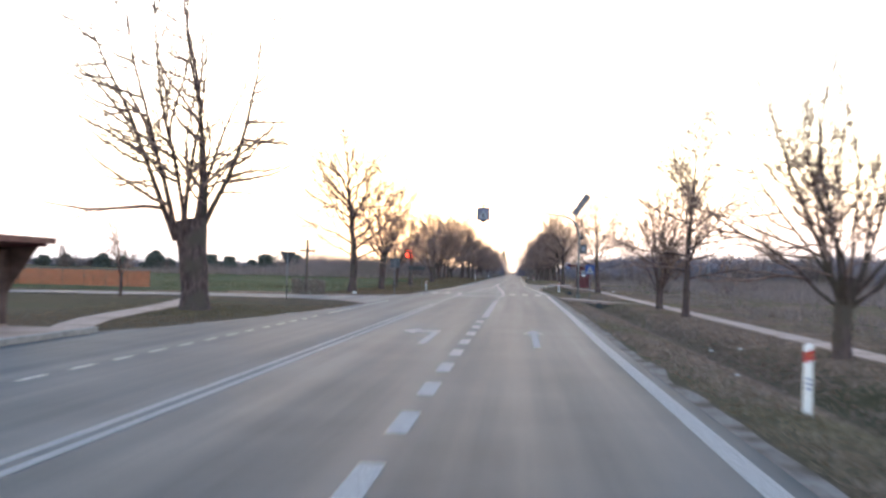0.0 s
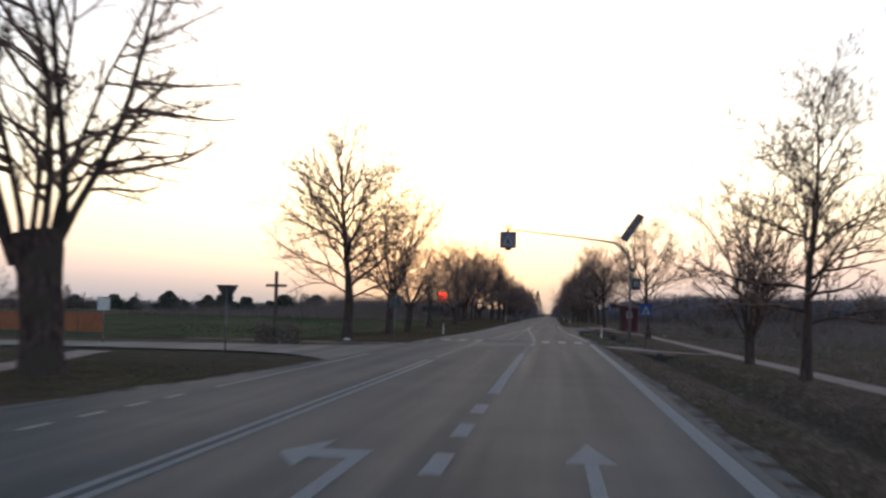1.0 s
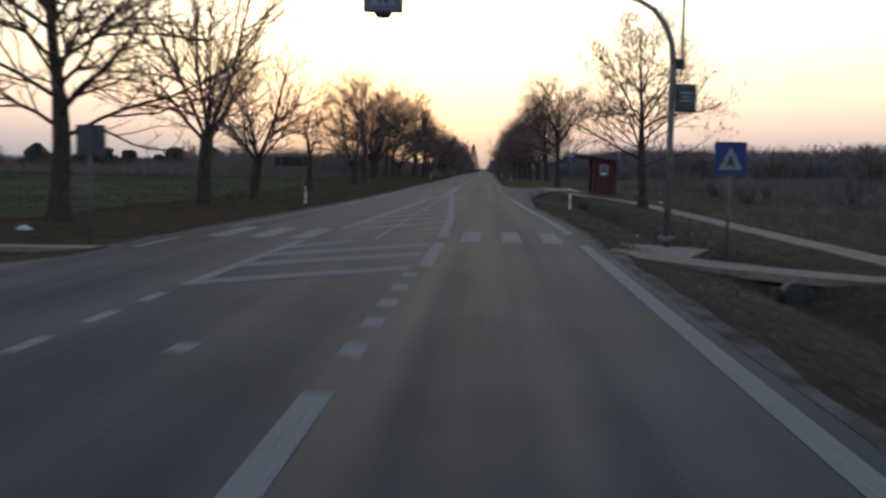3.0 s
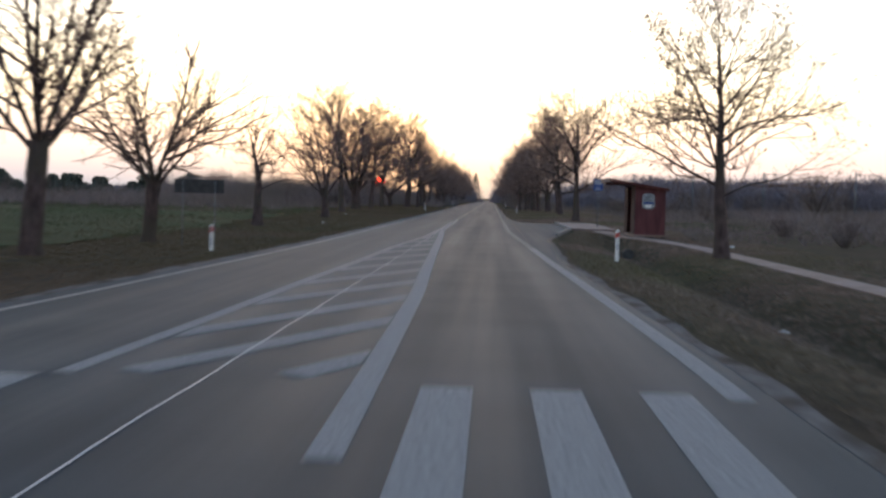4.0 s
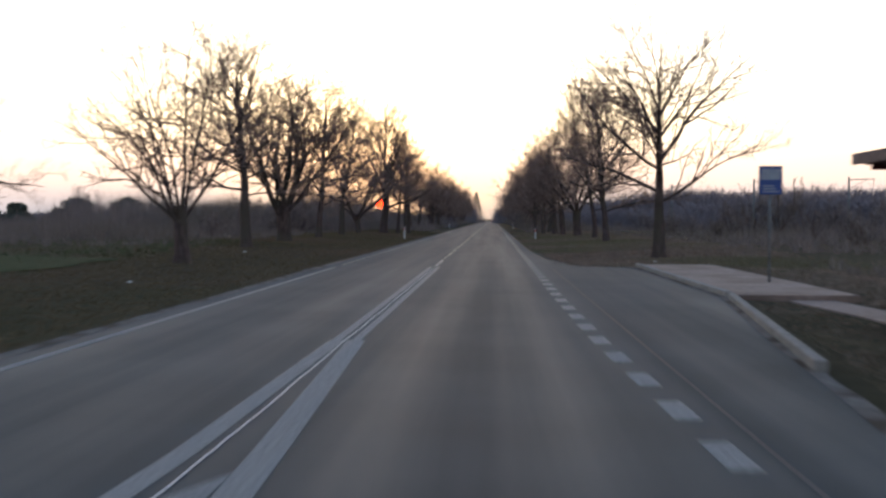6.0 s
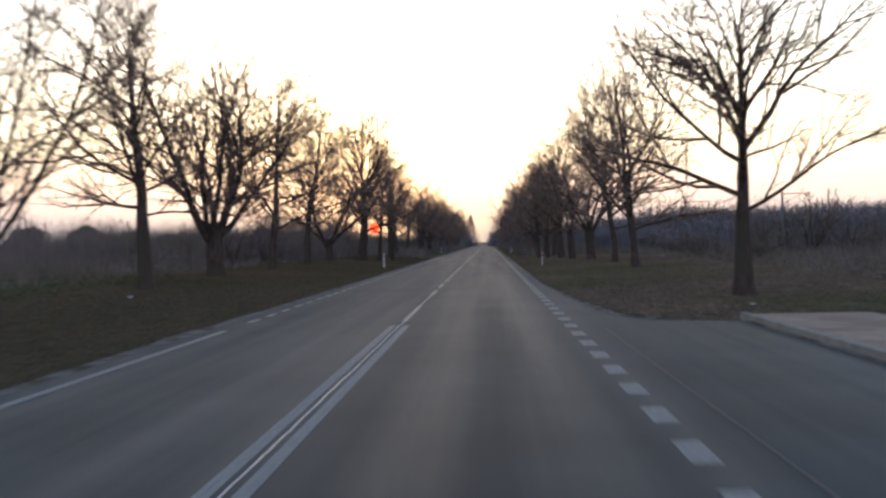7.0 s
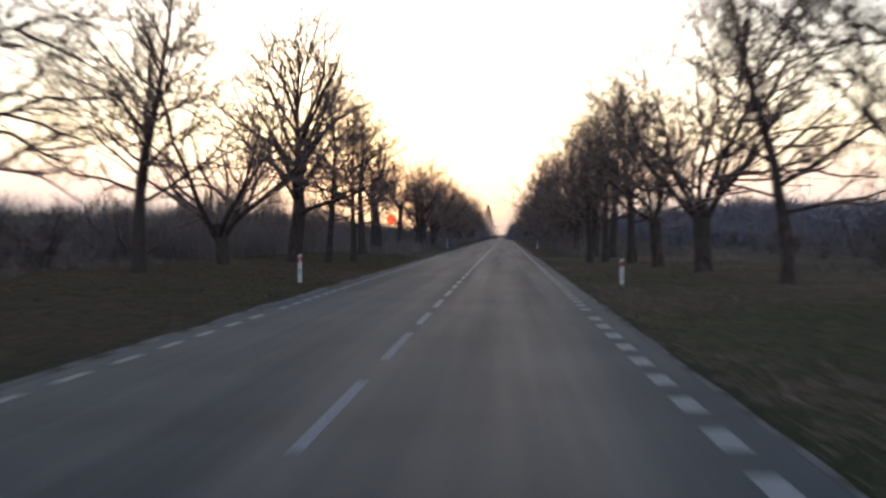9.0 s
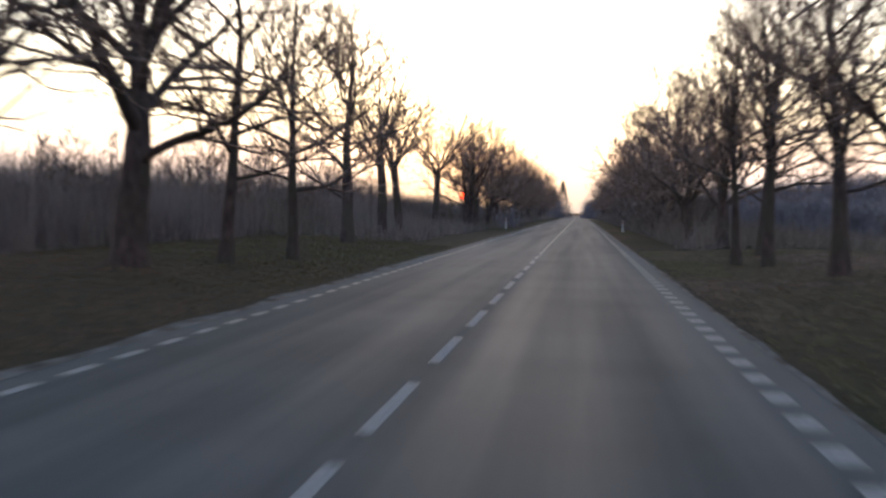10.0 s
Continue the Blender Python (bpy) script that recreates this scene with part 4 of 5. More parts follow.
for k, (bx, by) in enumerate(spots):
    s_ = rng.uniform(0.55, 1.15) * (0.5 if by < 216 else 0.72 if -28 < bx < 0 and by < 265 else 0.66 if -13 < bx < 0 else 1.25 if bx > 36 else 0.62 if 18 < bx < 35 else 1.0)
    copy_thing(BUSHES[k % 4], pose(bx, by, float(ground_z(bx, by)), 0, 0, rng.uniform(0, 360)) @ Matrix.Diagonal((s_ * 1.15, s_ * 1.15, s_, 1)))


# ---------------------------------------------------------------- grass, scrub and far woods
def blades(name, X, Y, Z, Hh, W, mat, label, category, seed, per=3, spread=0.35, kind="stuff"):
    """Clumps of thin upright blades or twigs."""
    r_ = np.random.RandomState(seed)
    n_ = len(X)
    V, T = [], []
    for k in range(per):
        a = r_.uniform(0, np.pi, n_)
        ln = r_.normal(0, spread, (n_, 2)) * Hh[:, None]
        px, py = X + r_.normal(0, 1, n_) * W * 2, Y + r_.normal(0, 1, n_) * W * 2
        hh = Hh * r_.uniform(0.55, 1.1, n_)
        dx, dyy = np.cos(a) * W / 2, np.sin(a) * W / 2
        V.append(np.concatenate([np.stack([px - dx, py - dyy, Z - 0.03], 1), np.stack([px + dx, py + dyy, Z - 0.03], 1), np.stack([px + ln[:, 0], py + ln[:, 1], Z + hh], 1)]))
        i = np.arange(n_) + 3 * n_ * k
        T.append(np.stack([i, i + n_, i + 2 * n_], 1))
    me = mesh_np(name, np.concatenate(V), None, np.concatenate(T), smooth=False)
    me.materials.append(mat)
    return tagged(new(name, me), label, category, "", kind)


gr = np.random.RandomState(8)


def LUMP(X, Y):
    """Uneven growth: taller and lower clumps."""
    return np.array([max(0.3, 1 + 1.1 * noise.noise((float(a) * 0.12, float(b) * 0.09, 5.0)) + 0.5 * noise.noise((float(a) * 0.5, float(b) * 0.4, 1.0))) for a, b in zip(X, Y)])




def scatter(n_, x0, x1, y0, y1):
    return gr.uniform(x0, x1, n_), gr.uniform(y0, y1, n_)


X, Y = scatter(150000, 4.2, 17, 4, 262)
k = (X > right_edge(Y) + np.where(Y > 168, 0.08, 0.34) + 0.25 * gr.uniform(0, 1, len(X))) & (X < 13 + 4 * gr.uniform(0, 1, len(X)))
k &= ~((X > 7.2) & (X < 10.0) & (Y > 144) & (Y < 161.5)) & ~((np.abs(X - 12.0) < 0.62) & (Y < 130)) & ~((np.abs(Y - 82) < 2.0) & (X < 12)) & ~((np.abs(X - np.interp(Y, [127, 130, 134.2, 137.2, 141, 146.5], [12.0, 11.6, 10.4, 9.45, 9.15, 8.7])) < 0.75) & (Y > 127) & (Y < 147)) & ~((X > 9.4) & (X < 11.6) & (Y > 136) & (Y < 141)) & ~((X < 6.2 + (Y - 133) * 0.13) & (Y > 131) & (Y < 146))
X, Y = X[k], Y[k]
blades("grass_right", X, Y, ground_z(X, Y), gr.uniform(0.03, 0.09, len(X)), np.full(len(X), 0.035), GRASS_BROWN, "dry brown winter grass on the verge", "grass", 21, 3, 1.3)
X, Y = scatter(150000, -17, -4.0, 12, 262)
k = (X < left_edge(Y) - 0.3 - 0.25 * gr.uniform(0, 1, len(X))) & (X > -13 - 4 * gr.uniform(0, 1, len(X))) & ~((Y > 55) & (Y < 81)) & ~((X > -10.4) & (Y < 27.5)) & ~((np.abs(X - np.interp(Y, [26.6, 30.6, 35, 39, 44.5, 52, 60], [-9.2, -10.1, -11.3, -12.2, -13.0, -13.9, -14.5])) < np.where(Y < 32, 1.25, 0.75)) & (Y > 26) & (Y < 60)) & ~((Y > 81) & (Y < 87) & (X > -20))
X, Y = X[k], Y[k]
blades("grass_left", X, Y, ground_z(X, Y), gr.uniform(0.03, 0.08, len(X)), np.full(len(X), 0.035), GRASS_OLIVE, "short olive and brown grass on the verge", "grass", 22, 3, 1.0)
X, Y = scatter(26000, -62, -12.4, 86, 190)
blades("crop_tufts", X, Y, ground_z(X, Y) + 0.03, gr.uniform(0.05, 0.16, len(X)) * LUMP(X, Y), np.full(len(X), 0.05), CROP, "low green weeds and crop tufts on the field", "grass", 27, 3, 0.9)
X, Y = scatter(30000, 13.4, 75, 5, 420)
k = np.array([noise.noise((float(a) * 0.06, float(b) * 0.05, 0.0)) for a, b in zip(X, Y)]) > -0.12
X, Y = X[k], Y[k]
blades("scrub_right", X, Y, ground_z(X, Y), gr.uniform(0.35, 1.2, len(X)) * np.clip((X - 8) / 22, 0.35, 1.4) * LUMP(X, Y), np.full(len(X), 0.05), SCRUB, "bare brown scrub and dead weeds on the field", "scrub", 23, 5, 0.3)
X, Y = scatter(13000, -60, -13, 178, 430)
blades("scrub_left", X, Y, ground_z(X, Y), gr.uniform(0.4, 1.6, len(X)) * np.clip((-X - 9) / 12, 0.4, 1.2) * LUMP(X, Y), np.full(len(X), 0.045), SCRUB, "bare bushy thicket behind the trees", "scrub", 24, 6, 0.3)
X, Y = scatter(6000, -15.5, -6.5, 262, 620)
blades("scrub_avenue_left", X, Y, ground_z(X, Y), gr.uniform(0.3, 1.3, len(X)) * LUMP(X, Y), np.full(len(X), 0.06), SCRUB, "undergrowth below the avenue trees", "scrub", 25, 5, 0.3)
X, Y = scatter(6000, 6.5, 15.5, 262, 620)
blades("scrub_avenue_right", X, Y, ground_z(X, Y), gr.uniform(0.4, 1.9, len(X)) * LUMP(X, Y), np.full(len(X), 0.06), SCRUB, "undergrowth below the avenue trees", "scrub", 26, 5, 0.3)


def wood(name, pts, depth, hmin, hmax, count, seed, label, width=0.22, mat=WOOD_HAZED):
    """A far belt of bare trees: thousands of thin stems and twigs along a line."""
    r_ = np.random.RandomState(seed)
    P_ = np.array(pts, float)
    s_ = np.concatenate([[0], np.cumsum(np.linalg.norm(np.diff(P_, axis=0), axis=1))])
    q_ = r_.uniform(0, s_[-1], count)
    x_ = np.interp(q_, s_, P_[:, 0]) + r_.normal(0, depth / 2, count)
    y_ = np.interp(q_, s_, P_[:, 1]) + r_.normal(0, depth / 2, count)
    top = np.array([0.5 + 0.9 * noise.noise((float(a) * 0.035, float(seed), 0.0)) + 0.35 * noise.noise((float(a) * 0.16, float(seed), 3.0)) for a in q_])
    h_ = hmin + (hmax - hmin) * np.clip(top, 0, 1) * r_.uniform(0.55, 1.0, count)
    V, T, off = [], [], 0
    for k in range(9):
        if k < 3:
            # stems
            ln = r_.normal(0, 0.12, (count, 2)) * h_[:, None]
            a = r_.uniform(0, np.pi, count)
            base = np.stack([x_ + r_.normal(0, 0.5, count), y_ + r_.normal(0, 0.5, count), np.full(count, -0.4)], 1)
            tip = base + np.column_stack([ln, h_ * r_.uniform(0.6, 1.05, count)])
            half = np.stack([np.cos(a), np.sin(a), np.zeros(count)], 1) * width * 0.6
        else:
            # twigs of the crowns
            z = h_ * r_.uniform(0.15, 0.92, count)
            base = np.stack([x_ + r_.normal(0, 0.09, count) * h_, y_ + r_.normal(0, 0.09, count) * h_, z - 0.4], 1)
            up = unit(np.stack([r_.normal(0, 0.6, count), r_.normal(0, 0.6, count), r_.uniform(0.3, 1.0, count)], 1))
            tip = base + up * (h_ * r_.uniform(0.10, 0.26, count))[:, None]
            half = unit(np.cross(up, r_.normal(0, 1, up.shape))) * width * 0.45
        V.append(np.concatenate([base - half, base + half, tip]))
        i = np.arange(count) + off
        T.append(np.stack([i, i + count, i + 2 * count], 1))
        off += 3 * count
    me = mesh_np(name, np.concatenate(V), None, np.concatenate(T), smooth=False)
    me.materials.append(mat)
    return tagged(new(name, me), label, "wood", "", "stuff")


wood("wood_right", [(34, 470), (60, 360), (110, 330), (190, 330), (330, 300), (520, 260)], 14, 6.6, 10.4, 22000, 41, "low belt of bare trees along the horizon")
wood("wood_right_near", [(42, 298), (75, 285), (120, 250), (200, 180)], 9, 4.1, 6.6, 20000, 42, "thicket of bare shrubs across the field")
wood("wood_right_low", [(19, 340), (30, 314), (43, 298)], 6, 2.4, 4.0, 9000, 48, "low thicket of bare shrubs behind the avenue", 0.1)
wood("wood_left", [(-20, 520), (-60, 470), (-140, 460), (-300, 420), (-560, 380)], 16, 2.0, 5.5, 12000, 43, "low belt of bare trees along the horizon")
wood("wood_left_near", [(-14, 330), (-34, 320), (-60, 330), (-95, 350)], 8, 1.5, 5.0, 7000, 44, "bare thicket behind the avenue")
X, Y = scatter(46000, -46, -13.2, 236, 430)
k = gr.uniform(0, 1, len(X)) < np.clip(1.3 - (-X - 13) / 45, 0.2, 1)
X, Y = X[k], Y[k]
blades("thicket_left", X, Y, ground_z(X, Y) - 0.1, (1.75 + 0.0925 * (2 - X)) * gr.uniform(0.55, 0.95, len(X)) * np.clip(LUMP(X, Y), 0.75, 1.05), np.full(len(X), 0.04), SCRUB, "dense bare thicket behind the roadside trees", "thicket", 47, 4, 0.16)
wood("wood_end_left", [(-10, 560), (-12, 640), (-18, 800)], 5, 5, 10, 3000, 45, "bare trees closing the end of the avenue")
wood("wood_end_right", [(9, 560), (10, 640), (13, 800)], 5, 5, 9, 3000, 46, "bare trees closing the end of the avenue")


def evergreen(x, y, w, h, seed, cone=False):
    """A dense dark evergreen: a short stem and a crown of many small leaf clumps with an uneven outline."""
    r_ = np.random.RandomState(seed)
    e = thing("evergreen_tree", x, y, float(ground_z(x, y)), 0, "tall dark conical tree at the end of the road" if cone else "dark rounded evergreen at the far edge of the field", "tree", "" if cone else "evergreens along the field")
    part("trunk", pipe([(0, 0, -0.2), (0, 0, h * 0.5)], [0.22, 0.1], 7), BARK, e)
    n_ = 3600
    u = r_.uniform(0, 1, n_)
    zz = h * u
    prof = (1 - u) ** 0.8 if cone else np.clip(1.02 - u, 0, 1) ** (0.28 + 0.07 * (seed % 4)) * (0.85 + 0.2 * np.sin(u * 11 + seed))
    a = r_.uniform(0, 2 * np.pi, n_)
    lump = 1 + 0.25 * np.sin(3 * a + seed + 4 * u) + 0.18 * np.sin(7 * a + 9 * u)
    rad = w / 2 * prof * lump * np.sqrt(r_.uniform(0.25, 1, n_))
    C = np.stack([np.cos(a) * rad, np.sin(a) * rad, zz], 1)
    s_ = r_.uniform(0.1, 0.32, (n_, 1)) * (0.8 if cone else 1)
    d1, d2 = unit(r_.normal(0, 1, (n_, 3))), unit(r_.normal(0, 1, (n_, 3)))
    V = np.concatenate([C - d1 * s_, C + d2 * s_, C + d1 * s_, C - d2 * s_])
    i = np.arange(n_)
    part_mesh("crown", mesh_np("crown", V, np.stack([i, i + n_, i + 2 * n_, i + 3 * n_], 1), smooth=False), HAZED_EVERGREEN, e)
    return e


for k, (ex, ey, ew, eh) in enumerate([(-95, 300, 6.5, 6.0), (-86, 304, 6, 5.0), (-80, 298, 7, 5.2), (-75, 300, 5, 4.6), (-65, 300, 7, 5.6), (-57, 301, 7.5, 5.8), (-50, 300, 5, 4.4), (-112, 306, 6, 4.6), (-104, 299, 4, 3.8), (-70, 305, 5, 3.6), (-61, 308, 4.5, 3.2), (-46, 304, 5.5, 3.4), (-90, 296, 4, 3.4), (-120, 300, 6.5, 4.2), (-128, 304, 5, 3.6), (-99, 308, 6, 3.4)]):
    evergreen(ex, ey, ew * 1.1, eh * 0.82, 70 + k)
evergreen(-6.2, 700, 8.5, 15.5, 90, True)
evergreen(-9.6, 690, 6, 12.0, 91, True)

# ---------------------------------------------------------------- the sun on the horizon
bm = bmesh.new()
bmesh.ops.create_uvsphere(bm, u_segments=32, v_segments=16, radius=17.0)
sun_ball = part("sun", bm, SUNGLOW, None)
sun_ball.location = Vector((0, 0, 1.7)) + sun_dir * 4200
tagged(sun_ball, "red setting sun low on the horizon", "sun", "", "structure")


# ---------------------------------------------------------------- guide posts
def guide_post(x, y, z, facing=1):
    """A white flat guide post with a slanting red band and a reflector."""
    e = thing("guide_post", x, y, z, 0, "white plastic guide post with a red band on the verge", "guide post", "guide posts along the road")
    part("body", outline([(-0.06, -0.25), (0.06, -0.25), (0.06, 0.97), (0.035, 1.0), (-0.06, 0.96)], 0.09), WHITE, e)
    band_ = outline([(-0.063, 0.70), (0.063, 0.76), (0.063, 0.92), (-0.063, 0.86)], 0.096)
    b_ = part("red_band", band_, RED, e, "slanting red band")
    part("reflector", box(0.045, 0.006, 0.09, 0, -0.0505, 0.77, None, 0.002), ORANGE if facing > 0 else WHITE, e, "small reflector")
    for k in range(3):
        part("number_bar", box(0.06, 0.004, 0.03, 0, -0.047, 0.30 + 0.075 * k, None, 0), BLUE, e, "dark blue bar")
    return e


for px, py, pz, fc in ((6.98, 17.4, -0.24, 1), (6.87, 117.3, -0.22, 1), (5.7, 217.0, -0.1, 1), (-6.83, 116.8, -0.37, -1), (-5.45, 216.3, 0.03, -1), (5.6, 317.2, 0.05, 1), (-5.5, 316.9, 0.1, -1)):
    guide_post(px, py, pz, fc)


# ---------------------------------------------------------------- crossing lamp mast with solar panel
def crossing_mast(x, y):
    e = thing("signal_mast", x, y, 0.0, 0, "tall steel mast with curved arm, crossing sign and solar panel", "mast")
    pts = [(0, 0, -0.3), (0, 0, 2.4), (0.02, 0, 4.5), (-0.03, 0, 5.0), (-0.2, 0, 5.45), (-0.5, 0, 5.85), (-0.95, 0, 6.1), (-1.5, 0, 6.2), (-3.3, 0, 6.42), (-7.45, 0, 6.84)]
    part("pole", pipe(pts, [0.085, 0.085, 0.08, 0.078, 0.075, 0.07, 0.065, 0.055, 0.045, 0.03], 12), STEEL, e)
    part("foot", box(0.4, 0.4, 0.12, 0, 0, -0.05, None, 0.02), CONCRETE, e, "concrete foot")
    sign = part("sign_box", box(1.0, 0.22, 1.02, -7.45, 0, 5.68, None, 0.02), SIGN_BACK, e, "square double-sided crossing sign box")
    part("blue_face", box(0.94, 0.01, 0.96, -7.45, -0.116, 5.71, None, 0), SIGNFACE, sign, "faded blue-grey crossing sign face")
    part("white_triangle", outline([(-0.36, 0), (0.36, 0), (0.0, 0.70)], 0.008, pose(-7.45, -0.126, 5.83)), SIGNPALE, sign, "faded white triangle")
    part("pedestrian_mark", outline([(-0.13, 0.08), (-0.06, 0.08), (0, 0.2), (0.07, 0.08), (0.14, 0.08), (0.05, 0.3), (0.05, 0.42), (-0.05, 0.42), (-0.05, 0.3)], 0.006, pose(-7.45, -0.134, 5.83)), DARKSTEEL, sign)
    part("warning_lamp", pipe([(-7.45, 0, 5.55), (-7.45, 0, 5.69)], [0.17, 0.24], 12), DARKSTEEL, e, "lamp under the sign")
    part("bracket", pipe([(-7.45, 0.08, 6.68), (-7.5, 0.08, 6.8), (-7.45, 0.08, 6.95)], [0.05, 0.07, 0.05], 8), STEEL, e)
    bm = bmesh.new()
    ring = [[bm.verts.new((-7.45 + (0.13 + 0.035 * math.cos(b_)) * math.cos(a_), 0.035 * math.sin(b_), 6.98 + (0.13 + 0.035 * math.cos(b_)) * math.sin(a_))) for b_ in (k * math.pi / 3 for k in range(6))] for a_ in (j * math.pi / 8 for j in range(16))]
    for j in range(16):
        for k in range(6):
            bm.faces.new((ring[j][k], ring[(j + 1) % 16][k], ring[(j + 1) % 16][(k + 1) % 6], ring[j][(k + 1) % 6]))
    part("beacon_ring", bm, AMBER, e, "glowing amber warning beacon")
    part("panel_pole", pipe([(0.24, 0, 4.35), (0.24, 0, 7.35)], [0.035, 0.03], 8), STEEL, e)
    part("pole_clamp", box(0.34, 0.12, 0.26, 0.12, 0, 4.35, None, 0.01), DARKSTEEL, e)
    tilt = pose(0.1, 0.0, 7.05, 0, -56, 0) @ pose(0, 0, 0, 48, 0, 0)
    panel = part("solar_panel", box(1.9, 0.62, 0.035, 0, 0, 0, tilt, 0.005), STEEL, e, "tilted solar panel")
    for k in range(3):
        part("cell_sheet", box(0.57, 0.55, 0.008, -0.62 + 0.62 * k, 0, 0.034, None, 0), SOLAR, panel).matrix_local = tilt
    for k in (-1, 1):
        part("panel_rail", box(1.5, 0.04, 0.04, 0, 0.18 * k, -0.045, None, 0.003), STEEL, panel).matrix_local = tilt
    part("panel_strut", pipe([(0.24, 0, 6.6), (0.42, 0.0, 7.35)], [0.02, 0.02], 6), STEEL, e)
    cab = part("control_box", box(0.5, 0.24, 0.7, 0.36, 0, 3.27, None, 0.015), SIGN_BACK, e, "grey control box")
    part("box_door", box(0.44, 0.012, 0.62, 0.36, -0.128, 3.31, None, 0.004), SIGN_BACK, cab)
    for k in range(3):
        part("text_bar", box(0.3 - 0.07 * (k == 1), 0.006, 0.05, 0.34, -0.138, 3.72 - 0.1 * k, None, 0), SIGNPALE, cab)
    return e


crossing_mast(7.27, 87.9)


def post_sign(name, x, y, z, h, w, hh, label, front, back, facing=-1, shape="square", group=""):
    """A sign plate on a steel pole.  facing -1: its face looks back along the road."""
    e = thing(name, x, y, z, 0, label, "road sign", group)
    part("pole", pipe([(0, 0, -0.3), (0, 0, h + hh * 0.4)], [0.03, 0.03], 8), STEEL, e)
    if shape == "triangle":
        pl = outline([(0, -hh / 2), (w / 2, hh / 2), (-w / 2, hh / 2)], 0.02, pose(0, 0.05 * facing, h))
    else:
        pl = outline([(-w / 2, -hh / 2), (w / 2, -hh / 2), (w / 2, hh / 2), (-w / 2, hh / 2)], 0.02, pose(0, 0.05 * facing, h))
    plate = part("plate", pl, back, e, "sign plate")
    if front:
        part("face", outline([(-w / 2 + 0.02, -hh / 2 + 0.02), (w / 2 - 0.02, -hh / 2 + 0.02), (w / 2 - 0.02, hh / 2 - 0.02), (-w / 2 + 0.02, hh / 2 - 0.02)], 0.006, pose(0, 0.066 * facing, h)), front, plate)
    for k in (-0.25, 0.25):
        part("clamp", box(0.09, 0.08, 0.03, 0, 0, h + hh * k, None, 0.004), STEEL, e)
    return e, plate


s, pl = post_sign("crossing_sign", 7.87, 83.4, -0.3, 2.35, 0.7, 0.7, "blue square pedestrian crossing sign on a steel pole", BLUE, SIGN_BACK)
part("white_triangle", outline([(-0.26, 0), (0.26, 0), (0, 0.5)], 0.005, pose(0, -0.072, 2.1)), BOOTH, pl)
part("pedestrian_mark", outline([(-0.09, 0.05), (-0.04, 0.05), (0, 0.14), (0.05, 0.05), (0.1, 0.05), (0.04, 0.22), (0.04, 0.3), (-0.04, 0.3), (-0.04, 0.22)], 0.004, pose(0, -0.078, 2.1)), DARKSTEEL, pl)
post_sign("crossing_sign", -6.6, 84.4, -0.25, 2.45, 0.7, 0.7, "grey back of a square crossing sign on a pole", None, SIGN_BACK, 1)
post_sign("yield_sign", -10.1, 61.7, -0.2, 2.35, 0.9, 0.8, "grey back of a triangular give-way sign by the side road", None, DARKSTEEL, 1, "triangle")
post_sign("square_sign", -17.0, 66.5, -0.3, 2.0, 0.6, 0.6, "small pale square sign by the side road", WHITE, SIGN_BACK)
s, pl = post_sign("bus_stop_sign", 9.2, 149.7, 0.0, 2.72, 0.6, 0.75, "blue and white bus stop sign on the platform", BLUE, SIGN_BACK)
part("pale_field", outline([(-0.24, 0.02), (0.24, 0.02), (0.24, 0.3), (-0.24, 0.3)], 0.004, pose(0, -0.072, 2.72)), SIGNPALE, pl)
for k in range(3):
    part("text_bar", outline([(-0.2, 0), (0.2 - 0.06 * k, 0), (0.2 - 0.06 * k, 0.035), (-0.2, 0.035)], 0.003, pose(0, -0.071, 2.42 + 0.07 * k)), SIGNPALE, pl)
e = thing("place_sign", -8.15, 120.2, -0.3, 0, "grey back of a wide place-name board on two poles", "road sign")
part("board", box(1.85, 0.03, 0.5, 0, 0, 1.95, None, 0.006), DARKSTEEL, e)
for k in (-0.6, 0.6):
    part("pole", pipe([(k, -0.05, -0.3), (k, -0.05, 2.4)], [0.022, 0.022], 8), STEEL, e)


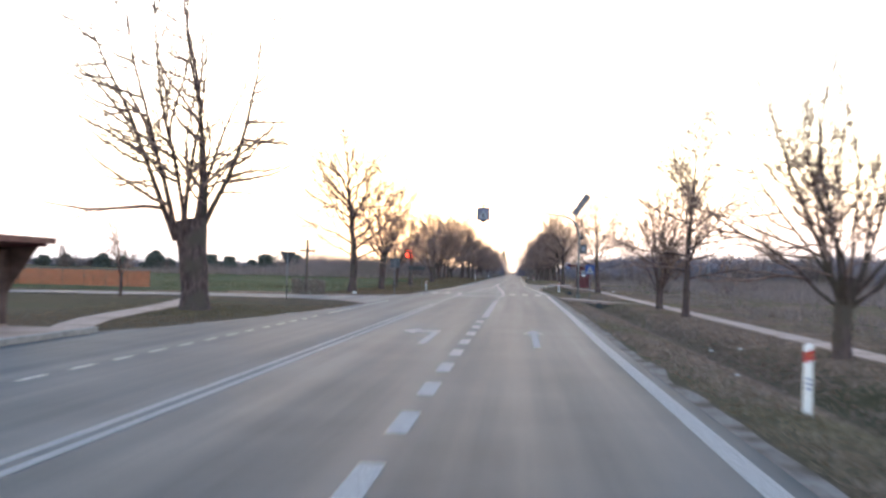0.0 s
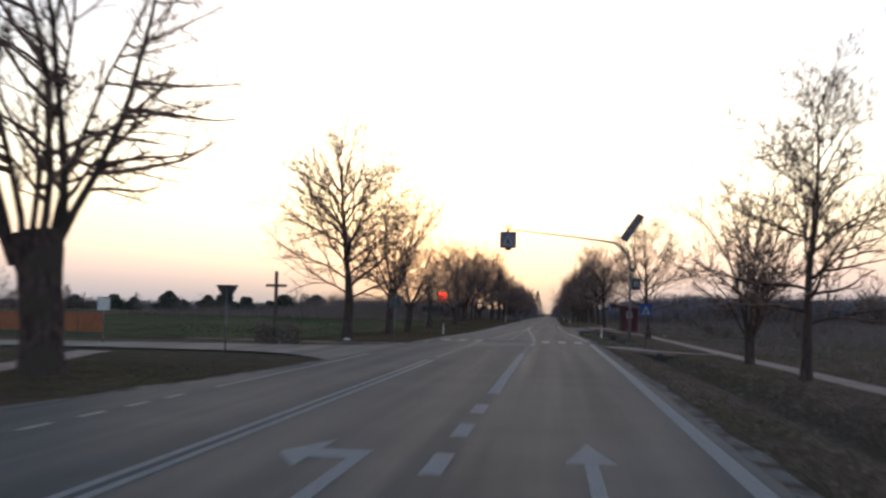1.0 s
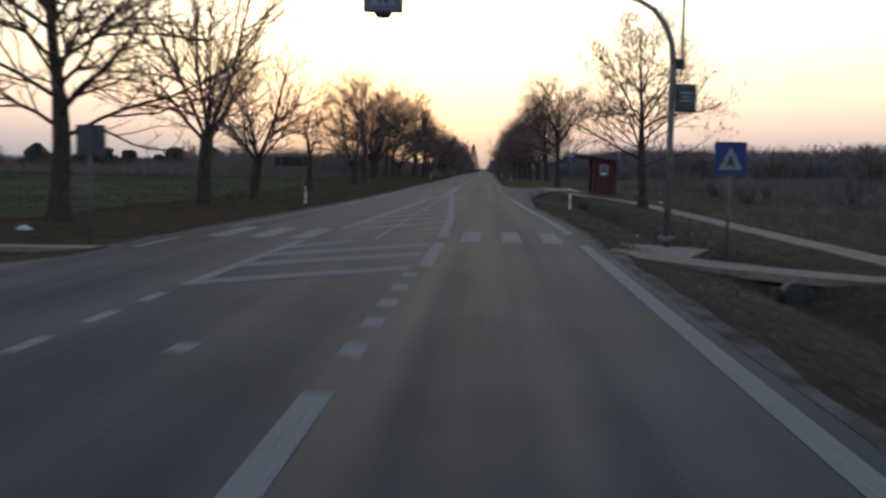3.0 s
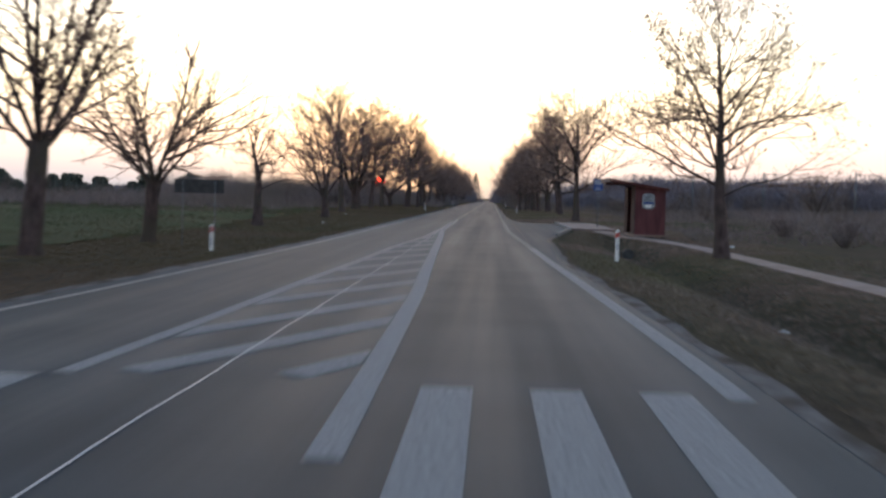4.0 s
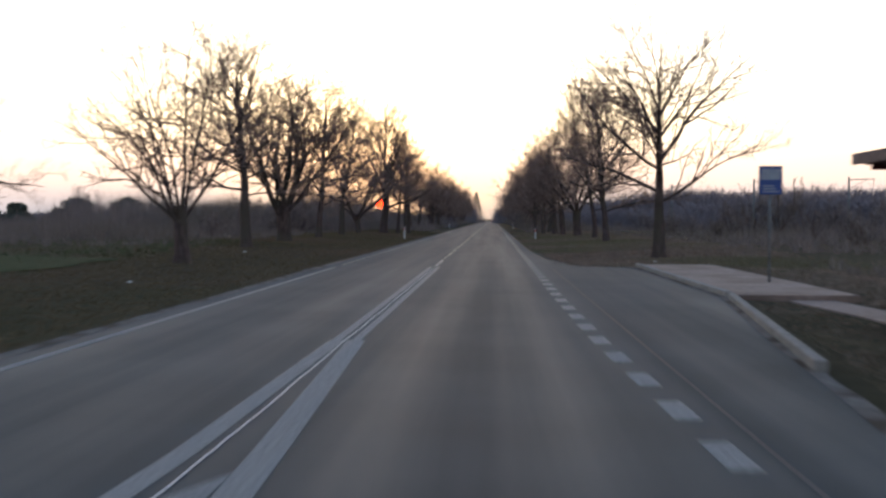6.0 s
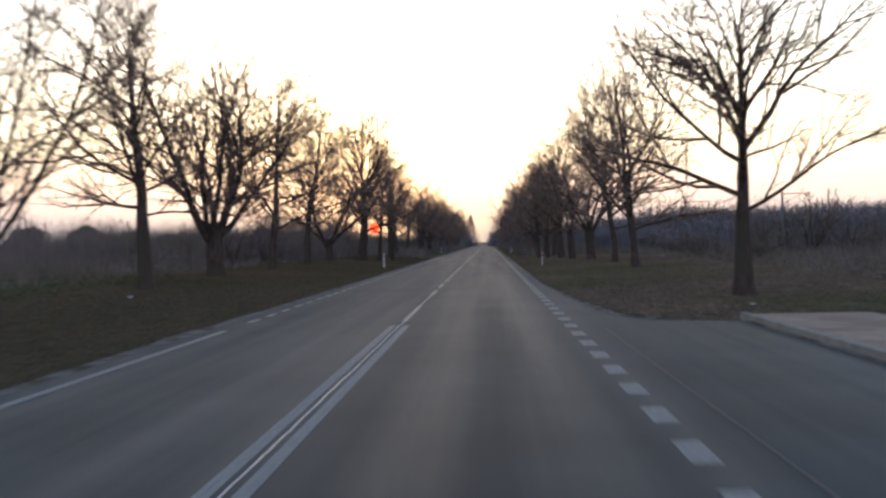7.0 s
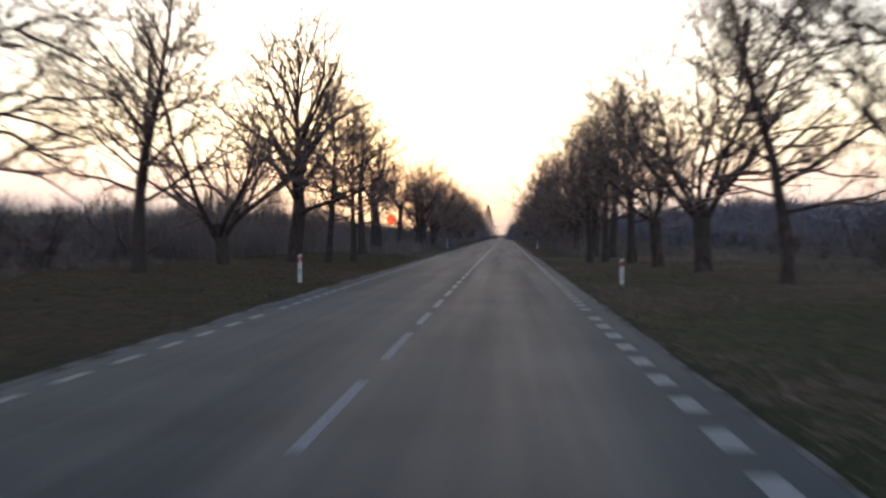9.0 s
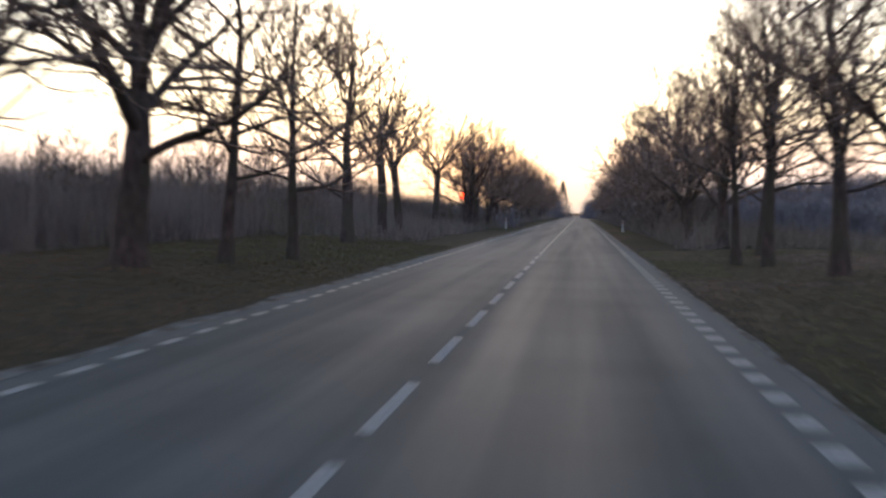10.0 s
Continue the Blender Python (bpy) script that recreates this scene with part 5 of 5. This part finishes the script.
# ---------------------------------------------------------------- bus shelters
def shelter(x, y, mirror=1, z=0.0, tall=1.0):
    """A boarded shelter open to the road with a roof that rises towards it."""
    e = thing("bus_shelter", x, y, z, 0, "dark red wooden bus shelter with an overhanging sloping roof", "bus shelter", "bus shelters")
    M = mirror
    e.scale = (1, 1, tall)
    W, D = (1.5 if mirror > 0 else 1.6), 4.2
    part("floor_slab", box(1.75, D + 0.1, 0.10, 0.82 * M, D / 2, -0.04, None, 0.01), PAVER, e)
    for nm, yy_ in (("side_wall", 0.0), ("side_wall", D)):
        w_ = part(nm, outline([(0, 0.06), (W * M, 0.06), (W * M, 2.32), (0, 2.56)] if M > 0 else [(0, 0.06), (-W, 0.06), (-W, 2.32), (0.88, 2.68), (0, 1.0)], 0.05, pose(0, yy_, 0)), INSIDE if yy_ else MAROON, e, "boarded end wall")
        for k in range(8):
            xx = (k + 0.5) * W / 8 * M
            part("board", box(W / 8 - 0.012, 0.014, 2.28, xx, yy_ - 0.032, 0.06, None, 0.003), MAROON, w_)
    part("back_wall", box(0.05, D, 2.26, W * M, D / 2, 0.06, None, 0.005), INSIDE, e, "dark boarded back wall")
    part("front_panel", box(0.05, 1.0, 2.4, 0.0, D - 0.5, 0.06, None, 0.005), INSIDE, e)
    if M > 0:
        part("front_panel", box(0.05, 1.5, 2.45, 0.0, 0.78, 0.06, None, 0.005), INSIDE, e)
    for k in (0.05, D - 0.05):
        part("corner_post", box(0.09, 0.09, 2.5, 0, k, 0.05, None, 0.008), INSIDE, e)
    rf = part("roof", outline([(-1.3 * M, 2.72), (-1.3 * M, 2.84), (W * M + 0.15 * M, 2.40), (W * M + 0.15 * M, 2.28)] if M > 0 else [(1.15, 2.72), (1.15, 2.84), (-W - 0.15, 2.40), (-W - 0.15, 2.28)], D + 0.5, pose(0, D / 2, 0)), ROOFRED, e, "sloping sheet roof")
    part("fascia", box(0.03, D + 0.54, 0.2, (-1.32 if M > 0 else 1.17), D / 2, 2.68, None, 0.004), FASCIA if M > 0 else ROOFRED, rf, "front edge board")
    part("rafter", box(1.1, 0.07, 0.1, -0.55 * M, 0.1, 2.58, None, 0.004), MAROON, rf)
    part("rafter", box(1.1, 0.07, 0.1, -0.55 * M, D - 0.1, 2.58, None, 0.004), MAROON, rf)
    bench = part("bench_seat", box(0.4, 3.2, 0.05, (W - 0.35) * M, D / 2, 0.47, None, 0.006), WOODPOLE, e, "plain wooden bench")
    for k in (0.6, 3.5):
        part("bench_leg", box(0.35, 0.06, 0.42, (W - 0.35) * M, k, 0.06, None, 0.004), WOODPOLE, bench)
    if M > 0:
        nb = part("notice_board", outline([(0.34, 1.50), (0.46, 1.36), (0.84, 1.36), (0.96, 1.50), (0.96, 2.02), (0.84, 2.14), (0.46, 2.14), (0.34, 2.02)], 0.03, pose(0, -0.06, 0)), BOOTH, e, "grey rounded notice board")
        part("blue_field", outline([(0.40, 1.60), (0.90, 1.60), (0.90, 1.72), (0.40, 1.72)], 0.006, pose(0, -0.079, 0)), BLUE, nb)
        part("paper_sheet", outline([(0.48, 1.43), (0.80, 1.43), (0.80, 1.58), (0.48, 1.58)], 0.006, pose(0, -0.079, 0)), WHITE, nb, "white paper sheet")
        for k in range(4):
            part("text_bar", outline([(0.41, 0), (0.88 - 0.07 * (k % 2), 0), (0.88 - 0.07 * (k % 2), 0.025), (0.41, 0.025)], 0.004, pose(0, -0.078, 1.78 + 0.07 * k)), SIGN_BACK, nb)
    return e


shelter(9.85, 136.4, 1, 0.02)
shelter(-10.55, 24.1, -1, 0.02, 0.795)

# waste bin beside the left shelter
e = thing("waste_bin", -10.1, 26.3, 0.1, 0, "small dark round waste bin beside the shelter", "waste bin")
part("barrel", pipe([(0, 0, 0), (0, 0, 0.1), (0, 0, 0.72), (0, 0, 0.75)], [0.2, 0.22, 0.26, 0.25], 14), DARKSTEEL, e)
part("rim", pipe([(0, 0, 0.72), (0, 0, 0.78)], [0.275, 0.275], 14), STEEL, e, "pale metal rim")

# ---------------------------------------------------------------- wayside cross in its hedge
e = thing("wayside_cross", -11.75, 76.3, -0.15, 0, "dark wooden wayside cross inside a low hedge", "cross")
part("post", box(0.16, 0.14, 3.9, 0, 0, -0.15, None, 0.012), WOODPOLE, e)
part("crossbar", box(1.1, 0.12, 0.14, 0, -0.004, 2.93, None, 0.012), WOODPOLE, e)
part("plinth", box(0.6, 0.6, 0.35, 0, 0, -0.1, None, 0.03), CONCRETE, e, "concrete plinth")
hr = np.random.RandomState(4)
n_ = 5200
hx, hy, hz = hr.uniform(-1.05, 1.05, n_), hr.uniform(-0.9, 0.9, n_), hr.uniform(-0.05, 1.05, n_)
edge_ = (np.abs(hx) > 0.62) | (np.abs(hy) > 0.5)
hx, hy, hz = hx[edge_], hy[edge_], hz[edge_]
hedge = thing("hedge", -11.6, 76.3, -0.15, 0, "low clipped leafless hedge round the cross", "hedge")
C = np.stack([hx, hy, hz + 0.06 * np.sin(hx * 5) + 0.04 * hr.normal(0, 1, len(hx))], 1)
d1, d2 = unit(hr.normal(0, 1, C.shape)) * 0.07, unit(hr.normal(0, 1, C.shape)) * 0.05
i = np.arange(len(C))
part_mesh("foliage", mesh_np("foliage", np.concatenate([C - d1, C + d2, C + d1]), None, np.stack([i, i + len(C), i + 2 * len(C)], 1), smooth=False), SCRUB, hedge)
for k in (-0.8, 0.0, 0.8):
    part("stem", pipe([(k, 0.7, -0.1), (k * 0.95, 0.68, 0.9)], [0.03, 0.015], 6), BARK, hedge)


# ---------------------------------------------------------------- orange snow fence in the field
def snow_fence(x0, x1, y):
    e = thing("snow_fence", x0, y, -0.42, 0, "long orange plastic mesh snow fence across the field", "fence")
    ln = x1 - x0
    k = 0.0
    while k <= ln + 0.01:
        part("post", pipe([(k, 0, -0.2), (k, 0, 1.5)], [0.035, 0.03], 6), WOODPOLE, e)
        k += 2.0
    bm = bmesh.new()
    r_ = random.Random(2)
    for j in range(9):
        z0 = 0.06 + j * 0.155
        box(ln, 0.012, 0.105, ln / 2, 0, z0, None, 0, bm)
    part("mesh_band", bm, ORANGE, e, "orange plastic mesh")
    return e


snow_fence(-52.0, -30.0, 98.6)


# ---------------------------------------------------------------- ditch culverts, railway masts, litter
def culvert(x, y, rz):
    e = thing("culvert", x, y, float(ground_z(x, y)), rz, "small concrete culvert in the ditch, its shaded mouth painted dark", "culvert")
    # the hole's shade is painted: dark wall colour and a capped dark pipe
    part("head_wall", box(0.72, 0.14, 0.42, 0, 0, -0.1, None, 0.02), WOODPOLE, e, "head wall darkened like the shaded hole")
    part("pipe_mouth_shade", pipe([(0, -0.35, 0.2), (0, -0.08, 0.2)], [0.24, 0.24], 14), DARKSTEEL, e, "capped dark drum for the shaded pipe opening")
    return e


culvert(8.3, 79.6, 0)
culvert(8.4, 127.0, 0)


def catenary_mast(x, y, rz, h=7.4):
    e = thing("catenary_mast", x, y, -0.4, rz, "railway overhead line mast with a side arm on the horizon", "mast", "railway masts")
    part("column", pipe([(0, 0, -0.2), (0, 0, h)], [0.16, 0.12], 8), STEEL, e)
    part("arm", pipe([(0, 0, h - 0.35), (3.4, 0, h - 0.25)], [0.06, 0.05], 6), STEEL, e)
    part("stay", pipe([(0, 0, h - 1.5), (2.4, 0, h - 0.32)], [0.035, 0.035], 6), STEEL, e)
    part("dropper", pipe([(3.2, 0, h - 1.2), (3.2, 0, h - 0.28)], [0.03, 0.03], 6), DARKSTEEL, e)
    return e


for k, (mx, my) in enumerate([(36, 269), (46, 262), (58, 254), (72, 245), (90, 233), (29, 292), (112, 219)]):
    catenary_mast(mx, my, 8 + k)


def litter(x, y, s, seed):
    """A crumpled pale scrap on the grass."""
    r_ = random.Random(seed)
    bm = bmesh.new()
    bmesh.ops.create_icosphere(bm, subdivisions=2, radius=s)
    for v in bm.verts:
        v.co = Vector((v.co.x * r_.uniform(0.8, 1.3), v.co.y * r_.uniform(0.6, 1.0), max(v.co.z, -0.2 * s) * r_.uniform(0.3, 0.7)))
    o = part("litter_scrap", bm, WHITE, None)
    o.location = (x, y, float(ground_z(x, y)) + 0.1 * s + 0.03)
    return tagged(o, "crumpled white scrap of litter on the grass", "litter", "litter on the verges")


for k, (lx0, ly0, ls) in enumerate([(-10.4, 89.8, 0.2), (7.3, 24.5, 0.06), (8.7, 36.0, 0.07), (9.2, 34.0, 0.06), (-9.6, 30.6, 0.16), (-9.4, 172.0, 0.08), (8.6, 166.0, 0.06), (-8.3, 152.0, 0.07), (13.6, 131.0, 0.14), (8.1, 100.2, 0.1)]):
    litter(lx0, ly0, ls, 100 + k)
